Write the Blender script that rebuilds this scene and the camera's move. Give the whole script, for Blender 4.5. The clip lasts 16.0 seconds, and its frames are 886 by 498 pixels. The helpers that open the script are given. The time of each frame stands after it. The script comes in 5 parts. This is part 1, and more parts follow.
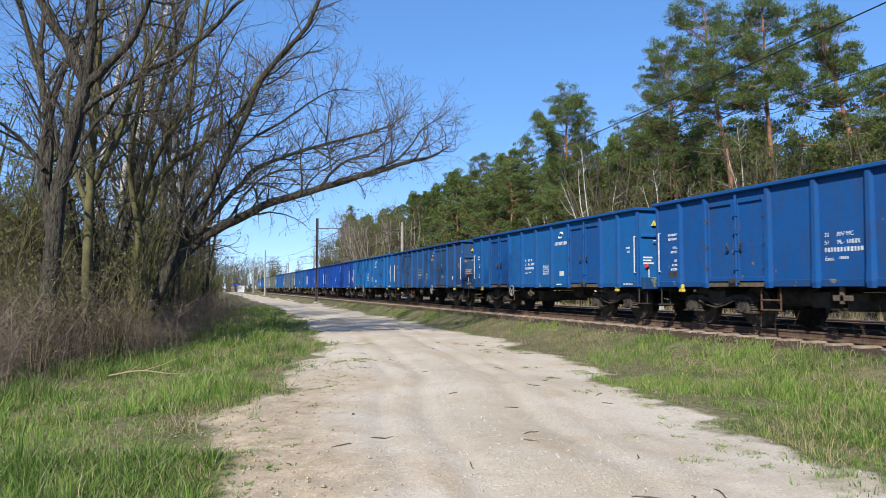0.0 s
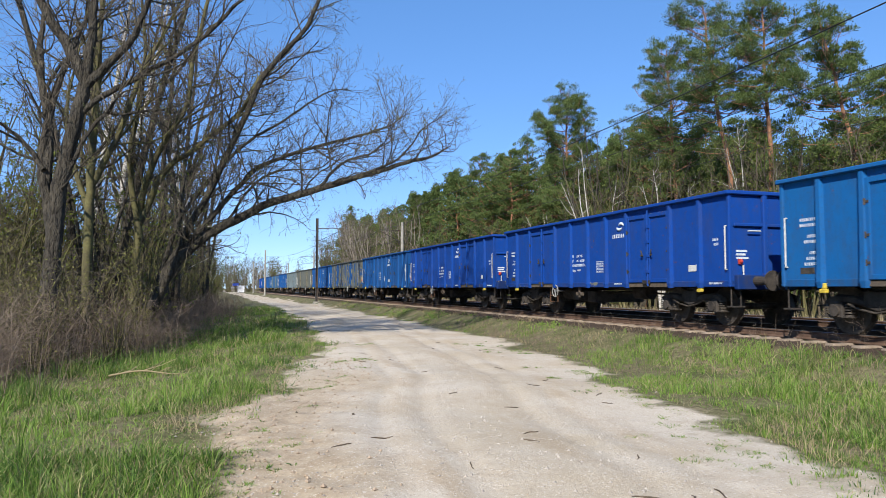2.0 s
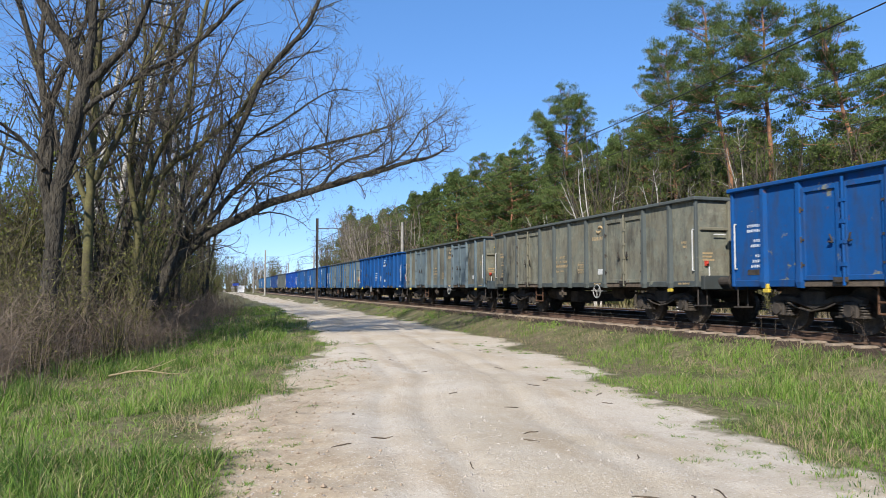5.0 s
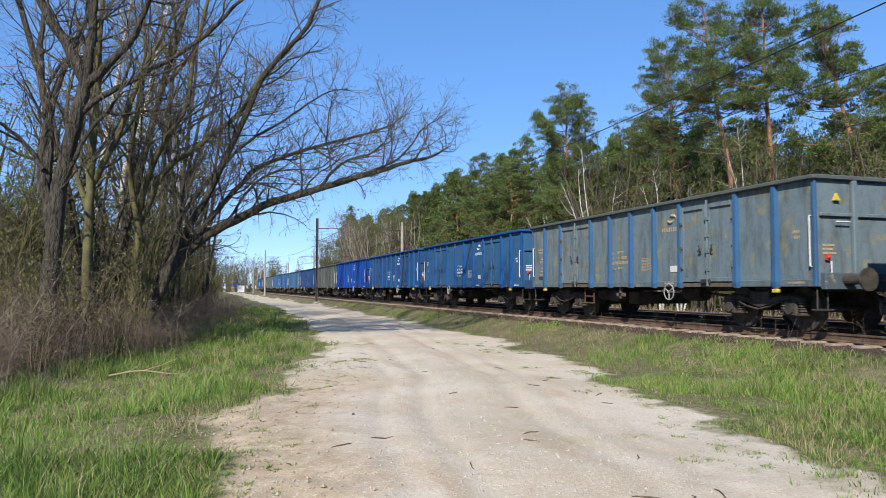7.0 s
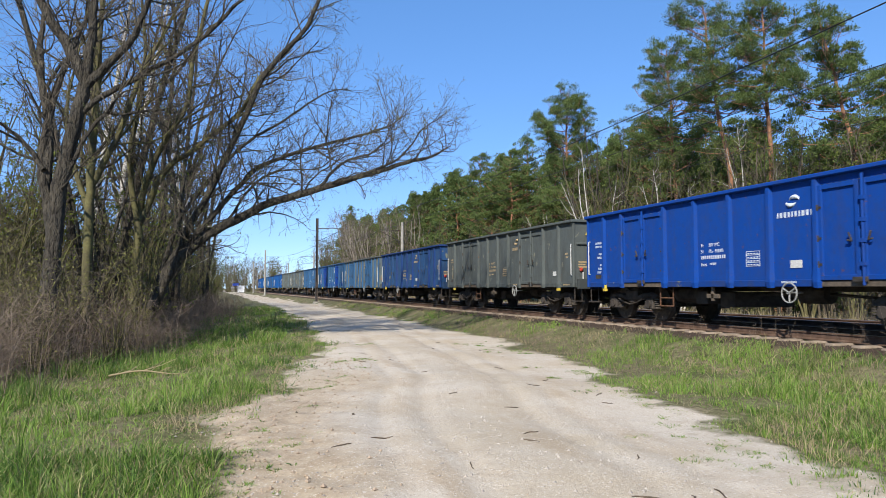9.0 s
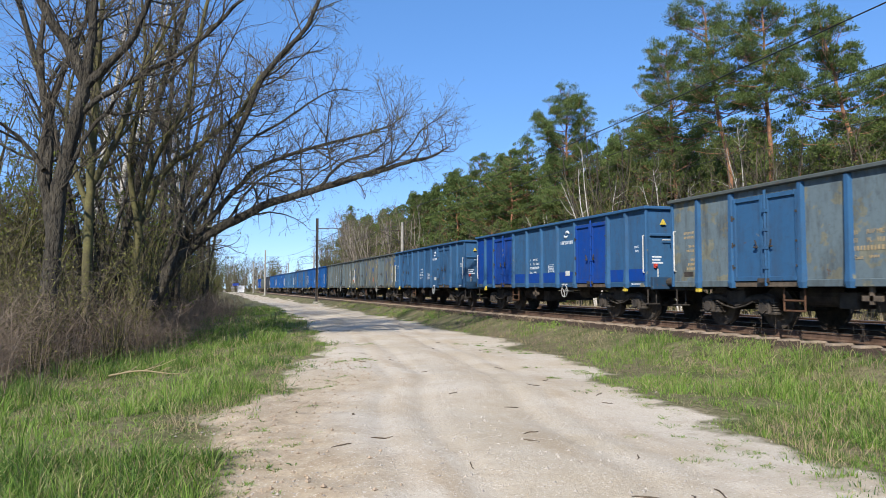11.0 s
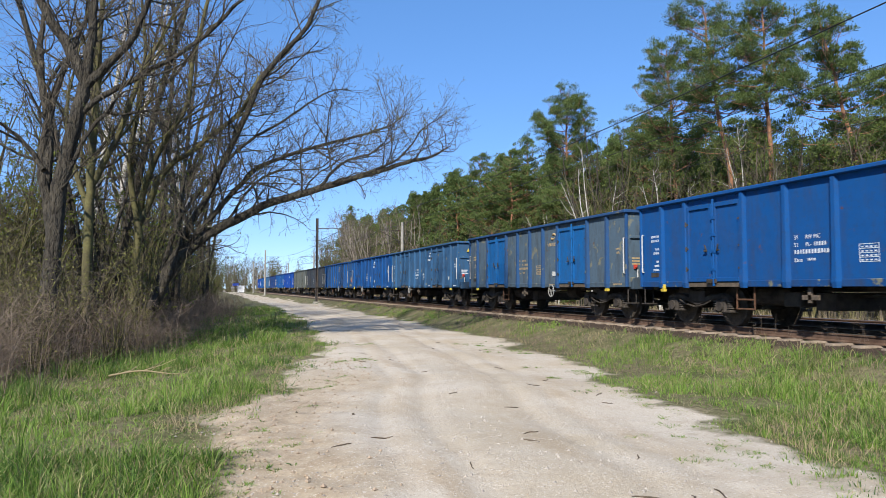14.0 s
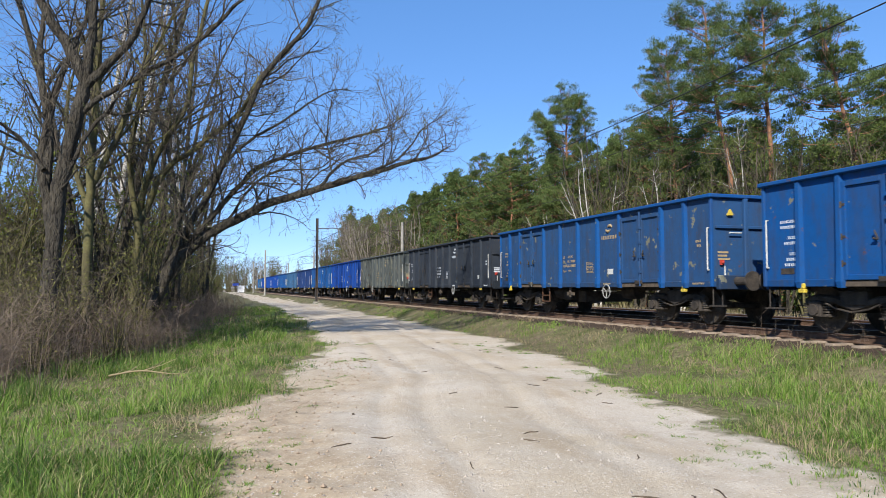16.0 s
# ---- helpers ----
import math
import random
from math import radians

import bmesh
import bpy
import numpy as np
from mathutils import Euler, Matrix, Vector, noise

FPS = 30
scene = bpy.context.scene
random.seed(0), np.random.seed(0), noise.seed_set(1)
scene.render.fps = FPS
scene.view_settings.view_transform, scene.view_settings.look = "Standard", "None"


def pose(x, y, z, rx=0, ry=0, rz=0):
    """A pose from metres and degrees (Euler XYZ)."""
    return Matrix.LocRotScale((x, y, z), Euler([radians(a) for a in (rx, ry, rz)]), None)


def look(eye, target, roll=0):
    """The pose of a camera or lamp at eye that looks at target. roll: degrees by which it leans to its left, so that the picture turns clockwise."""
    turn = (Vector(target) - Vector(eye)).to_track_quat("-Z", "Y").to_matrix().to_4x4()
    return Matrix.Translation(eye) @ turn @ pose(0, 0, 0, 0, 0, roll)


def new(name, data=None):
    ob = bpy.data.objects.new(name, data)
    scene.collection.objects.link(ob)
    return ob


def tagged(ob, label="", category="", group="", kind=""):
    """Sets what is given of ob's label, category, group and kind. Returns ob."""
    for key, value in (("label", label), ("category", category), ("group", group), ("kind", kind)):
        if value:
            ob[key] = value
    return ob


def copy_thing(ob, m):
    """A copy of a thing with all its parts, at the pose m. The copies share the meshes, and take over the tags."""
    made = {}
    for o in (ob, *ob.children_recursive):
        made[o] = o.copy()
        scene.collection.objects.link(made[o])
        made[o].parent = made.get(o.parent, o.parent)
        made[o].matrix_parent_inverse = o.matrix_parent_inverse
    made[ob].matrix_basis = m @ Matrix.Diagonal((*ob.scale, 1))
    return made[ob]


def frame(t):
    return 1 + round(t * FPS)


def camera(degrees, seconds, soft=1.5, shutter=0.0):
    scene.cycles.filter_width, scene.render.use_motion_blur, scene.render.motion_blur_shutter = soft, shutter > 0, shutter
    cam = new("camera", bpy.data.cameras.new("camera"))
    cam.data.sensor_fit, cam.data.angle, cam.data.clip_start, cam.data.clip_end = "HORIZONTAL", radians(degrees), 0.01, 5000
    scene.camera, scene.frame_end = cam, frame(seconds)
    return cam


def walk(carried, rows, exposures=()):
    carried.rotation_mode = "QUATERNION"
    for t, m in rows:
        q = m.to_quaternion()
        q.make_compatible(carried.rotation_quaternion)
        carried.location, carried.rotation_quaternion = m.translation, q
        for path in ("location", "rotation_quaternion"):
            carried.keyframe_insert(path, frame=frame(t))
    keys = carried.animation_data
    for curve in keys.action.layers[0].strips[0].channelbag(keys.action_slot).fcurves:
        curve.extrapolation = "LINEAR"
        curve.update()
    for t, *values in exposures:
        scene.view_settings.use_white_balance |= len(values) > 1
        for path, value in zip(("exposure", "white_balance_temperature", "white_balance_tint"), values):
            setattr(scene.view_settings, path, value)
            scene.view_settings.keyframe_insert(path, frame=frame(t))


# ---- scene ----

# camera: standing on the dirt road, the track runs along +Y at x = 12.7
RAIL = 0.70                 # rail top above the road
EYE = (0.0, 0.0, 1.60)
YAW, PITCH, ROLL = 18.1, 3.12, 0.0
cam = camera(63.6, 16.0, soft=0.75, shutter=0.05)
CAM = pose(EYE[0], EYE[1], EYE[2], 90 + PITCH, 0, -YAW)
walk(cam, [(0.0, CAM), (16.0, CAM)])

# ---- light ----
SUN_AZ = 38.0               # the light runs this many degrees to the right of +Y
SUN_EL = 37.0
world = bpy.data.worlds.new("world")
scene.world = world
world.use_nodes = True
wn = world.node_tree.nodes
sky = wn.new("ShaderNodeTexSky")
sky.sky_type = "NISHITA"
sky.sun_disc = False
sky.sun_elevation = radians(SUN_EL)
sky.sun_rotation = radians(180 + SUN_AZ)
sky.air_density, sky.dust_density, sky.ozone_density = 0.62, 0.0, 2.5
wn["Background"].inputs[1].default_value = 0.172
hue = wn.new("ShaderNodeHueSaturation")
hue.inputs["Saturation"].default_value, hue.inputs["Value"].default_value = 1.23, 1.55
world.node_tree.links.new(sky.outputs[0], hue.inputs["Color"])
even = wn.new("ShaderNodeGamma")
even.inputs["Gamma"].default_value = 0.56
world.node_tree.links.new(hue.outputs[0], even.inputs["Color"])
tint = wn.new("ShaderNodeMix")
tint.data_type, tint.blend_type = "RGBA", "MULTIPLY"
tint.inputs[0].default_value, tint.inputs[7].default_value = 1.0, (0.69, 0.87, 1.19, 1)
world.node_tree.links.new(even.outputs[0], tint.inputs[6])
world.node_tree.links.new(tint.outputs[2], wn["Background"].inputs[0])
sun = new("sun", bpy.data.lights.new("sun", "SUN"))
sun.data.energy, sun.data.angle, sun.data.color = 5.0, radians(0.55), (1.0, 0.95, 0.87)
a, e = radians(SUN_AZ), radians(SUN_EL)
sun.matrix_basis = look((0, 0, 60), Vector((0, 0, 60)) + Vector((math.sin(a) * math.cos(e), math.cos(a) * math.cos(e), -math.sin(e))))
scene.view_settings.exposure = 0.68


# ---- materials ----
class Nodes:
    def __init__(self, name):
        self.mat = bpy.data.materials.new(name)
        self.mat.use_nodes = True
        self.tree = self.mat.node_tree
        self.bsdf = self.tree.nodes["Principled BSDF"]
        self.bsdf.inputs["Specular IOR Level"].default_value = 0.3

    def node(self, kind, **kw):
        n = self.tree.nodes.new("ShaderNode" + kind)
        for k, v in kw.items():
            n.inputs[k.replace("_", " ")].default_value = v
        return n

    def link(self, a, b):
        self.tree.links.new(a, b)

    def coords(self, which="Object", scale=(1, 1, 1), vary=False):
        tc = self.node("TexCoord")
        mp = self.node("Mapping")
        mp.inputs["Scale"].default_value = scale
        self.link(tc.outputs[which], mp.inputs["Vector"])
        if vary:
            oi = self.node("ObjectInfo")
            mul = self.node("Math")
            mul.operation = "MULTIPLY"
            mul.inputs[1].default_value = 53.0
            self.link(oi.outputs["Random"], mul.inputs[0])
            self.link(mul.outputs[0], mp.inputs["Location"])
        return mp.outputs[0]

    def noise(self, scale, detail=4.0, rough=0.6, vec=None, lo=0.35, hi=0.65):
        n = self.node("TexNoise", Scale=scale, Detail=detail, Roughness=rough)
        if vec is not None:
            self.link(vec, n.inputs["Vector"])
        r = self.node("MapRange")
        r.inputs["From Min"].default_value, r.inputs["From Max"].default_value = lo, hi
        self.link(n.outputs["Fac"], r.inputs["Value"])
        return r.outputs[0]

    def mix(self, fac, a, b, mode="MIX"):
        m = self.tree.nodes.new("ShaderNodeMix")
        m.data_type, m.blend_type = "RGBA", mode
        for sock, v in ((m.inputs[0], fac), (m.inputs[6], a), (m.inputs[7], b)):
            if isinstance(v, (int, float)):
                sock.default_value = v
            elif isinstance(v, tuple):
                sock.default_value = v if len(v) == 4 else (*v, 1)
            else:
                self.link(v, sock)
        return m.outputs[2]

    def times(self, a, b):
        m = self.node("Math")
        m.operation = "MULTIPLY"
        for i, v in enumerate((a, b)):
            if isinstance(v, (int, float)):
                m.inputs[i].default_value = v
            else:
                self.link(v, m.inputs[i])
        return m.outputs[0]

    def bump(self, height, strength=0.3, dist=0.02):
        b = self.node("Bump", Strength=strength, Distance=dist)
        self.link(height, b.inputs["Height"])
        self.link(b.outputs[0], self.bsdf.inputs["Normal"])

    def done(self, colour=None, rough=0.8, metal=0.0):
        if colour is not None:
            if isinstance(colour, tuple):
                self.bsdf.inputs["Base Color"].default_value = (*colour, 1)
            else:
                self.link(colour, self.bsdf.inputs["Base Color"])
        if isinstance(rough, float):
            self.bsdf.inputs["Roughness"].default_value = rough
        else:
            self.link(rough, self.bsdf.inputs["Roughness"])
        self.bsdf.inputs["Metallic"].default_value = metal
        return self.mat


def two_tone(name, a, b, scale=6.0, rough=0.8, metal=0.0, bump=0.3, fine=40.0, dist=0.01, stretch=(1, 1, 1), vary=False):
    m = Nodes(name)
    v = m.coords(scale=stretch, vary=vary)
    big = m.noise(scale, vec=v)
    small = m.noise(fine, vec=v)
    col = m.mix(big, a, b)
    col = m.mix(m.times(small, 0.35), col, tuple(x * 0.45 for x in a))
    m.bump(small, bump, dist)
    return m.done(col, rough, metal)


def leaf_mat(name, a, b, trans=0.25, rough=0.6):
    m = Nodes(name)
    g = m.node("NewGeometry")
    n = m.noise(0.35, vec=m.coords(vary=True), lo=0.3, hi=0.7)
    col = m.mix(g.outputs["Random Per Island"], a, b)
    col = m.mix(m.times(n, 0.5), col, tuple(x * 0.55 for x in a))
    m.done(col, rough)
    m.bsdf.inputs["Specular IOR Level"].default_value = 0.2
    tr = m.node("BsdfTranslucent")
    m.link(col, tr.inputs["Color"])
    mx = m.node("MixShader", Fac=trans)
    m.link(m.bsdf.outputs[0], mx.inputs[1])
    m.link(tr.outputs[0], mx.inputs[2])
    m.link(mx.outputs[0], m.tree.nodes["Material Output"].inputs["Surface"])
    return m.mat


def grass_mat():
    """Blades from deep to fresh green and straw; each tuft brings its own tone."""
    m = Nodes("fresh_grass")
    g = m.node("NewGeometry")
    at = m.node("Attribute")
    at.attribute_name = "tone"
    v = m.coords()
    col = m.mix(at.outputs["Fac"], (0.036, 0.088, 0.012), (0.195, 0.305, 0.052))
    isl = g.outputs["Random Per Island"]
    col = m.mix(m.times(isl, 0.3), col, (0.13, 0.20, 0.03))
    old = m.node("MapRange")
    old.inputs["From Min"].default_value, old.inputs["From Max"].default_value = 0.80, 0.88
    m.link(isl, old.inputs["Value"])
    col = m.mix(m.times(old.outputs[0], 0.8), col, (0.36, 0.30, 0.16))
    col = m.mix(m.times(m.noise(1.6, detail=5, vec=v, lo=0.56, hi=0.66), 0.45), col, (0.27, 0.24, 0.12))
    m.done(col, 0.55)
    m.bsdf.inputs["Specular IOR Level"].default_value = 0.3
    tr = m.node("BsdfTranslucent")
    m.link(col, tr.inputs["Color"])
    mx = m.node("MixShader", Fac=0.3)
    m.link(m.bsdf.outputs[0], mx.inputs[1])
    m.link(tr.outputs[0], mx.inputs[2])
    m.link(mx.outputs[0], m.tree.nodes["Material Output"].inputs["Surface"])
    return m.mat


def paint_mat():
    """Painted steel: the paint's colour and its wear come with each wagon."""
    m = Nodes("wagon_paint")
    v = m.coords(vary=True)
    oi = m.node("ObjectInfo")
    base = oi.outputs["Color"]
    wear = oi.outputs["Alpha"]
    fade = m.noise(0.8, detail=3, vec=v, lo=0.3, hi=0.75)
    col = m.mix(m.times(fade, m.times(wear, 0.7)), base, m.mix(0.4, base, (0.07, 0.11, 0.16)))
    # blotches where the top coat is gone
    n = m.node("TexNoise", Scale=2.3, Detail=5.0, Roughness=0.62)
    m.link(v, n.inputs["Vector"])
    inv = m.node("Math")
    inv.operation = "SUBTRACT"
    inv.inputs[0].default_value = 0.78
    sc = m.times(wear, 0.48)
    m.link(sc, inv.inputs[1])
    r = m.node("MapRange")
    m.link(n.outputs["Fac"], r.inputs["Value"])
    m.link(inv.outputs[0], r.inputs["From Min"])
    add = m.node("Math")
    add.operation = "ADD"
    add.inputs[1].default_value = 0.035
    m.link(inv.outputs[0], add.inputs[0])
    m.link(add.outputs[0], r.inputs["From Max"])
    worn = m.mix(m.noise(2.5, vec=v), (0.128, 0.134, 0.108), (0.18, 0.178, 0.135))
    col = m.mix(r.outputs[0], col, worn)
    # runs of dirt
    vs = m.coords(scale=(1.7, 1.7, 0.42), vary=True)
    runs = m.noise(2.2, detail=8, rough=0.7, vec=vs, lo=0.46, hi=0.74)
    dirt = m.node("Math")
    dirt.operation = "MULTIPLY_ADD"
    dirt.use_clamp = True
    dirt.inputs[1].default_value, dirt.inputs[2].default_value = 1.1, 0.28
    m.link(wear, dirt.inputs[0])
    col = m.mix(m.times(runs, dirt.outputs[0]), col, (0.035, 0.033, 0.03))
    scuff = m.noise(11.0, detail=7, rough=0.75, vec=v, lo=0.52, hi=0.68)
    col = m.mix(m.times(scuff, 0.3), col, (0.03, 0.035, 0.045))
    rust = m.noise(5.0, detail=6, rough=0.7, vec=v, lo=0.635, hi=0.70)
    col = m.mix(m.times(rust, 0.75), col, (0.10, 0.045, 0.02))
    m.bsdf.inputs["Specular IOR Level"].default_value = 0.18
    dents = m.noise(1.6, detail=2, vec=v)
    m.bump(dents, 0.25, 0.03)
    return m.done(col, m.noise(3.0, vec=v, lo=-1.6, hi=1.0), 0.0)


M = {}
M["paint"] = paint_mat()
M["grime"] = two_tone("sooty_steel", (0.022, 0.019, 0.017), (0.066, 0.054, 0.044), 4.0, 0.85, 0.0)
M["wheel"] = two_tone("wheel_steel", (0.035, 0.03, 0.026), (0.11, 0.09, 0.07), 8.0, 0.6, 0.3)
M["rust"] = two_tone("rusty_steel", (0.06, 0.03, 0.017), (0.13, 0.065, 0.035), 7.0, 0.85)
M["rail_side"] = two_tone("rail_rust", (0.07, 0.04, 0.025), (0.13, 0.08, 0.055), 5.0, 0.8)
M["rail_top"] = two_tone("rail_head", (0.35, 0.34, 0.33), (0.5, 0.48, 0.46), 3.0, 0.3, 0.9, 0.05)
M["white"] = two_tone("white_marking", (0.62, 0.65, 0.68), (0.42, 0.47, 0.54), 25.0, 0.6)
M["orange"] = two_tone("faded_marking", (0.40, 0.29, 0.15), (0.26, 0.2, 0.12), 25.0, 0.6)
M["yellow"] = two_tone("yellow_paint", (0.6, 0.45, 0.05), (0.4, 0.29, 0.05), 15.0, 0.5)
M["red"] = two_tone("red_paint", (0.45, 0.05, 0.03), (0.3, 0.03, 0.02), 15.0, 0.5)
M["handle_white"] = two_tone("worn_white_enamel", (0.6, 0.6, 0.58), (0.4, 0.4, 0.38), 20.0, 0.5)
M["dull_enamel"] = two_tone("dull_grey_enamel", (0.33, 0.33, 0.31), (0.2, 0.2, 0.19), 20.0, 0.6)
M["plank"] = two_tone("door_sill_boards", (0.13, 0.10, 0.075), (0.07, 0.055, 0.04), 9.0, 0.9)
M["sleeper"] = two_tone("concrete_sleeper", (0.30, 0.235, 0.175), (0.15, 0.115, 0.088), 4.0, 0.9, vary=True)
M["ballast"] = two_tone("ballast_stone", (0.085, 0.060, 0.043), (0.036, 0.026, 0.02), 9.0, 0.9, bump=0.8, fine=22.0, dist=0.05)
M["concrete"] = two_tone("pole_concrete", (0.34, 0.32, 0.28), (0.22, 0.21, 0.18), 3.0, 0.9)
M["pole"] = two_tone("pole_steel", (0.07, 0.055, 0.045), (0.035, 0.03, 0.027), 3.0, 0.8)
M["wire"] = two_tone("wire_copper", (0.05, 0.05, 0.05), (0.03, 0.03, 0.03), 3.0, 0.6, 0.5)
M["bark"] = two_tone("grey_brown_bark", (0.10, 0.086, 0.064), (0.034, 0.028, 0.021), 9.0, 0.9, bump=1.0, fine=16.0, dist=0.08, stretch=(1, 1, 0.28))
M["twig"] = two_tone("twig_bark", (0.12, 0.098, 0.07), (0.065, 0.052, 0.037), 2.0, 0.9, bump=0.0)
M["mossy"] = two_tone("mossy_bark", (0.135, 0.125, 0.048), (0.065, 0.055, 0.032), 2.0, 0.9, bump=0.5, fine=16.0)
M["pine_bark"] = two_tone("pine_bark", (0.36, 0.17, 0.09), (0.2, 0.11, 0.07), 2.5, 0.9, bump=0.8, fine=14.0, dist=0.03, stretch=(1, 1, 0.4))
M["birch_bark"] = two_tone("birch_bark", (0.58, 0.55, 0.50), (0.17, 0.15, 0.12), 5.0, 0.8, stretch=(1, 1, 3))
M["pale_bark"] = two_tone("pale_grey_bark", (0.30, 0.26, 0.21), (0.17, 0.145, 0.115), 2.0, 0.9)
M["needles"] = leaf_mat("pine_needles", (0.062, 0.104, 0.030), (0.18, 0.222, 0.064), 0.3)
M["spring_leaf"] = leaf_mat("young_leaves", (0.16, 0.19, 0.035), (0.10, 0.13, 0.025), 0.4)
M["bud"] = leaf_mat("pale_buds", (0.20, 0.22, 0.08), (0.15, 0.16, 0.06), 0.3)
M["grass"] = grass_mat()
M["dry_grass"] = leaf_mat("dry_grass", (0.40, 0.33, 0.19), (0.27, 0.21, 0.12), 0.3)
M["reed"] = leaf_mat("dry_stalks", (0.25, 0.19, 0.14), (0.11, 0.082, 0.06), 0.1)
M["bush_leaf"] = leaf_mat("olive_bush_leaves", (0.15, 0.155, 0.045), (0.21, 0.19, 0.065), 0.35)
M["tin"] = two_tone("white_sheet", (0.75, 0.75, 0.74), (0.6, 0.6, 0.6), 3.0, 0.5)
M["sign_blue"] = two_tone("blue_sheet", (0.02, 0.04, 0.22), (0.02, 0.05, 0.28), 3.0, 0.5)
M["stone"] = two_tone("road_stone", (0.42, 0.37, 0.31), (0.25, 0.22, 0.19), 9.0, 0.9, vary=True)
M["clod"] = two_tone("tan_soil", (0.40, 0.31, 0.22), (0.27, 0.2, 0.14), 9.0, 0.95)
M["stick"] = two_tone("dead_stick", (0.12, 0.09, 0.06), (0.07, 0.05, 0.035), 9.0, 0.9)


def vnoise(x, y, scale, seed=0):
    """Smooth value noise on a lattice, 0 to 1."""
    x, y = np.asarray(x, float) * scale, np.asarray(y, float) * scale
    i, j = np.floor(x), np.floor(y)
    u, v = x - i, y - j
    u, v = u * u * (3 - 2 * u), v * v * (3 - 2 * v)

    def h(a_, b_):
        s = np.sin(a_ * 127.1 + b_ * 311.7 + seed * 74.7) * 43758.5453
        return s - np.floor(s)
    return (h(i, j) * (1 - u) + h(i + 1, j) * u) * (1 - v) + (h(i, j + 1) * (1 - u) + h(i + 1, j + 1) * u) * v


def smooth(x, lo, hi):
    t = np.clip((np.asarray(x, float) - lo) / (hi - lo), 0, 1)
    return t * t * (3 - 2 * t)


# ---- mesh builders ----
def mesh_of(name, verts, faces, mats, idx=None, shade=False):
    me = bpy.data.meshes.new(name)
    me.from_pydata([tuple(v) for v in verts], [], [tuple(int(i) for i in f) for f in faces])
    for m in mats:
        me.materials.append(m)
    if idx is not None:
        me.polygons.foreach_set("material_index", np.asarray(idx, dtype=np.int32))
    if shade:
        me.polygons.foreach_set("use_smooth", np.ones(len(faces), dtype=bool))
    me.update()
    return me


def part(name, bm, material, parent, label=""):
    """One bmesh (or a finished mesh) as one mesh object under a thing or a part."""
    if isinstance(bm, bmesh.types.BMesh):
        me = bpy.data.meshes.new(name)
        bm.to_mesh(me)
        bm.free()
        me.materials.append(material)
    else:
        me = bm
    ob = new(name, me)
    ob.parent = parent
    if label:
        tagged(ob, label)
    return ob


def thing(name, label, category, group="", kind="", m=None):
    ob = tagged(new(name), label, category, group, kind)
    if m is not None:
        ob.matrix_basis = m
    return ob


def box(bm, x0, x1, y0, y1, z0, z1, bevel=0.0):
    vs = bmesh.ops.create_cube(bm, size=1.0)["verts"]
    bmesh.ops.scale(bm, vec=(x1 - x0, y1 - y0, z1 - z0), verts=vs)
    bmesh.ops.translate(bm, vec=((x0 + x1) / 2, (y0 + y1) / 2, (z0 + z1) / 2), verts=vs)
    if bevel:
        es = list({e for v in vs for e in v.link_edges})
        bmesh.ops.bevel(bm, geom=es, offset=bevel, segments=1, affect="EDGES")
    return bm


def boxes(*items, bevel=0.0):
    bm = bmesh.new()
    for b in items:
        box(bm, *b, bevel=bevel)
    return bm


def cyl(bm, a, b, r, seg=12, r2=None):
    a, b = Vector(a), Vector(b)
    d = b - a
    m = Matrix.Translation((a + b) / 2) @ d.to_track_quat("Z", "Y").to_matrix().to_4x4()
    bmesh.ops.create_cone(bm, cap_ends=True, segments=seg, radius1=r, radius2=r if r2 is None else r2, depth=d.length, matrix=m)
    return bm


def tubes(paths, sides=5):
    """Tapered tubes along polylines: a list of (points, radii)."""
    V, F, n0 = [], [], 0
    ang = np.arange(sides) * 2 * np.pi / sides
    ca, sa = np.cos(ang), np.sin(ang)
    for pts, rad in paths:
        p = np.asarray(pts, float)
        r = np.asarray(rad, float)
        t = np.gradient(p, axis=0)
        t /= np.linalg.norm(t, axis=1)[:, None] + 1e-9
        ref = np.array([0.31, 0.17, 0.93]) if abs(t[0, 2]) < 0.8 else np.array([0.95, 0.2, 0.1])
        u = np.cross(t, ref)
        u /= np.linalg.norm(u, axis=1)[:, None] + 1e-9
        w = np.cross(t, u)
        ring = p[:, None, :] + r[:, None, None] * (ca[None, :, None] * u[:, None, :] + sa[None, :, None] * w[:, None, :])
        V.append(ring.reshape(-1, 3))
        k = len(p)
        i = np.arange(k - 1)[:, None] * sides + n0
        j = np.arange(sides)[None, :]
        jn = (j + 1) % sides
        F.append(np.stack([i + j, i + jn, i + jn + sides, i + j + sides], axis=-1).reshape(-1, 4))
        n0 += k * sides
    return np.concatenate(V), np.concatenate(F)


def tube_mesh(name, paths, material, sides=5, shade=True):
    v, f = tubes(paths, sides)
    return mesh_of(name, v, f, [material], shade=shade)


def curve_pts(ctrl, n):
    """A smooth line through a few control points."""
    c = np.asarray(ctrl, float)
    if len(c) < 3:
        return np.linspace(c[0], c[-1], n)
    out = []
    ext = np.vstack([2 * c[0] - c[1], c, 2 * c[-1] - c[-2]])
    for q in np.linspace(0, len(c) - 1.0001, n):
        i = int(q)
        t = q - i
        p0, p1, p2, p3 = ext[i:i + 4]
        out.append(0.5 * (2 * p1 + (p2 - p0) * t + (2 * p0 - 5 * p1 + 4 * p2 - p3) * t * t + (3 * p1 - p0 - 3 * p2 + p3) * t ** 3))
    return np.array(out)


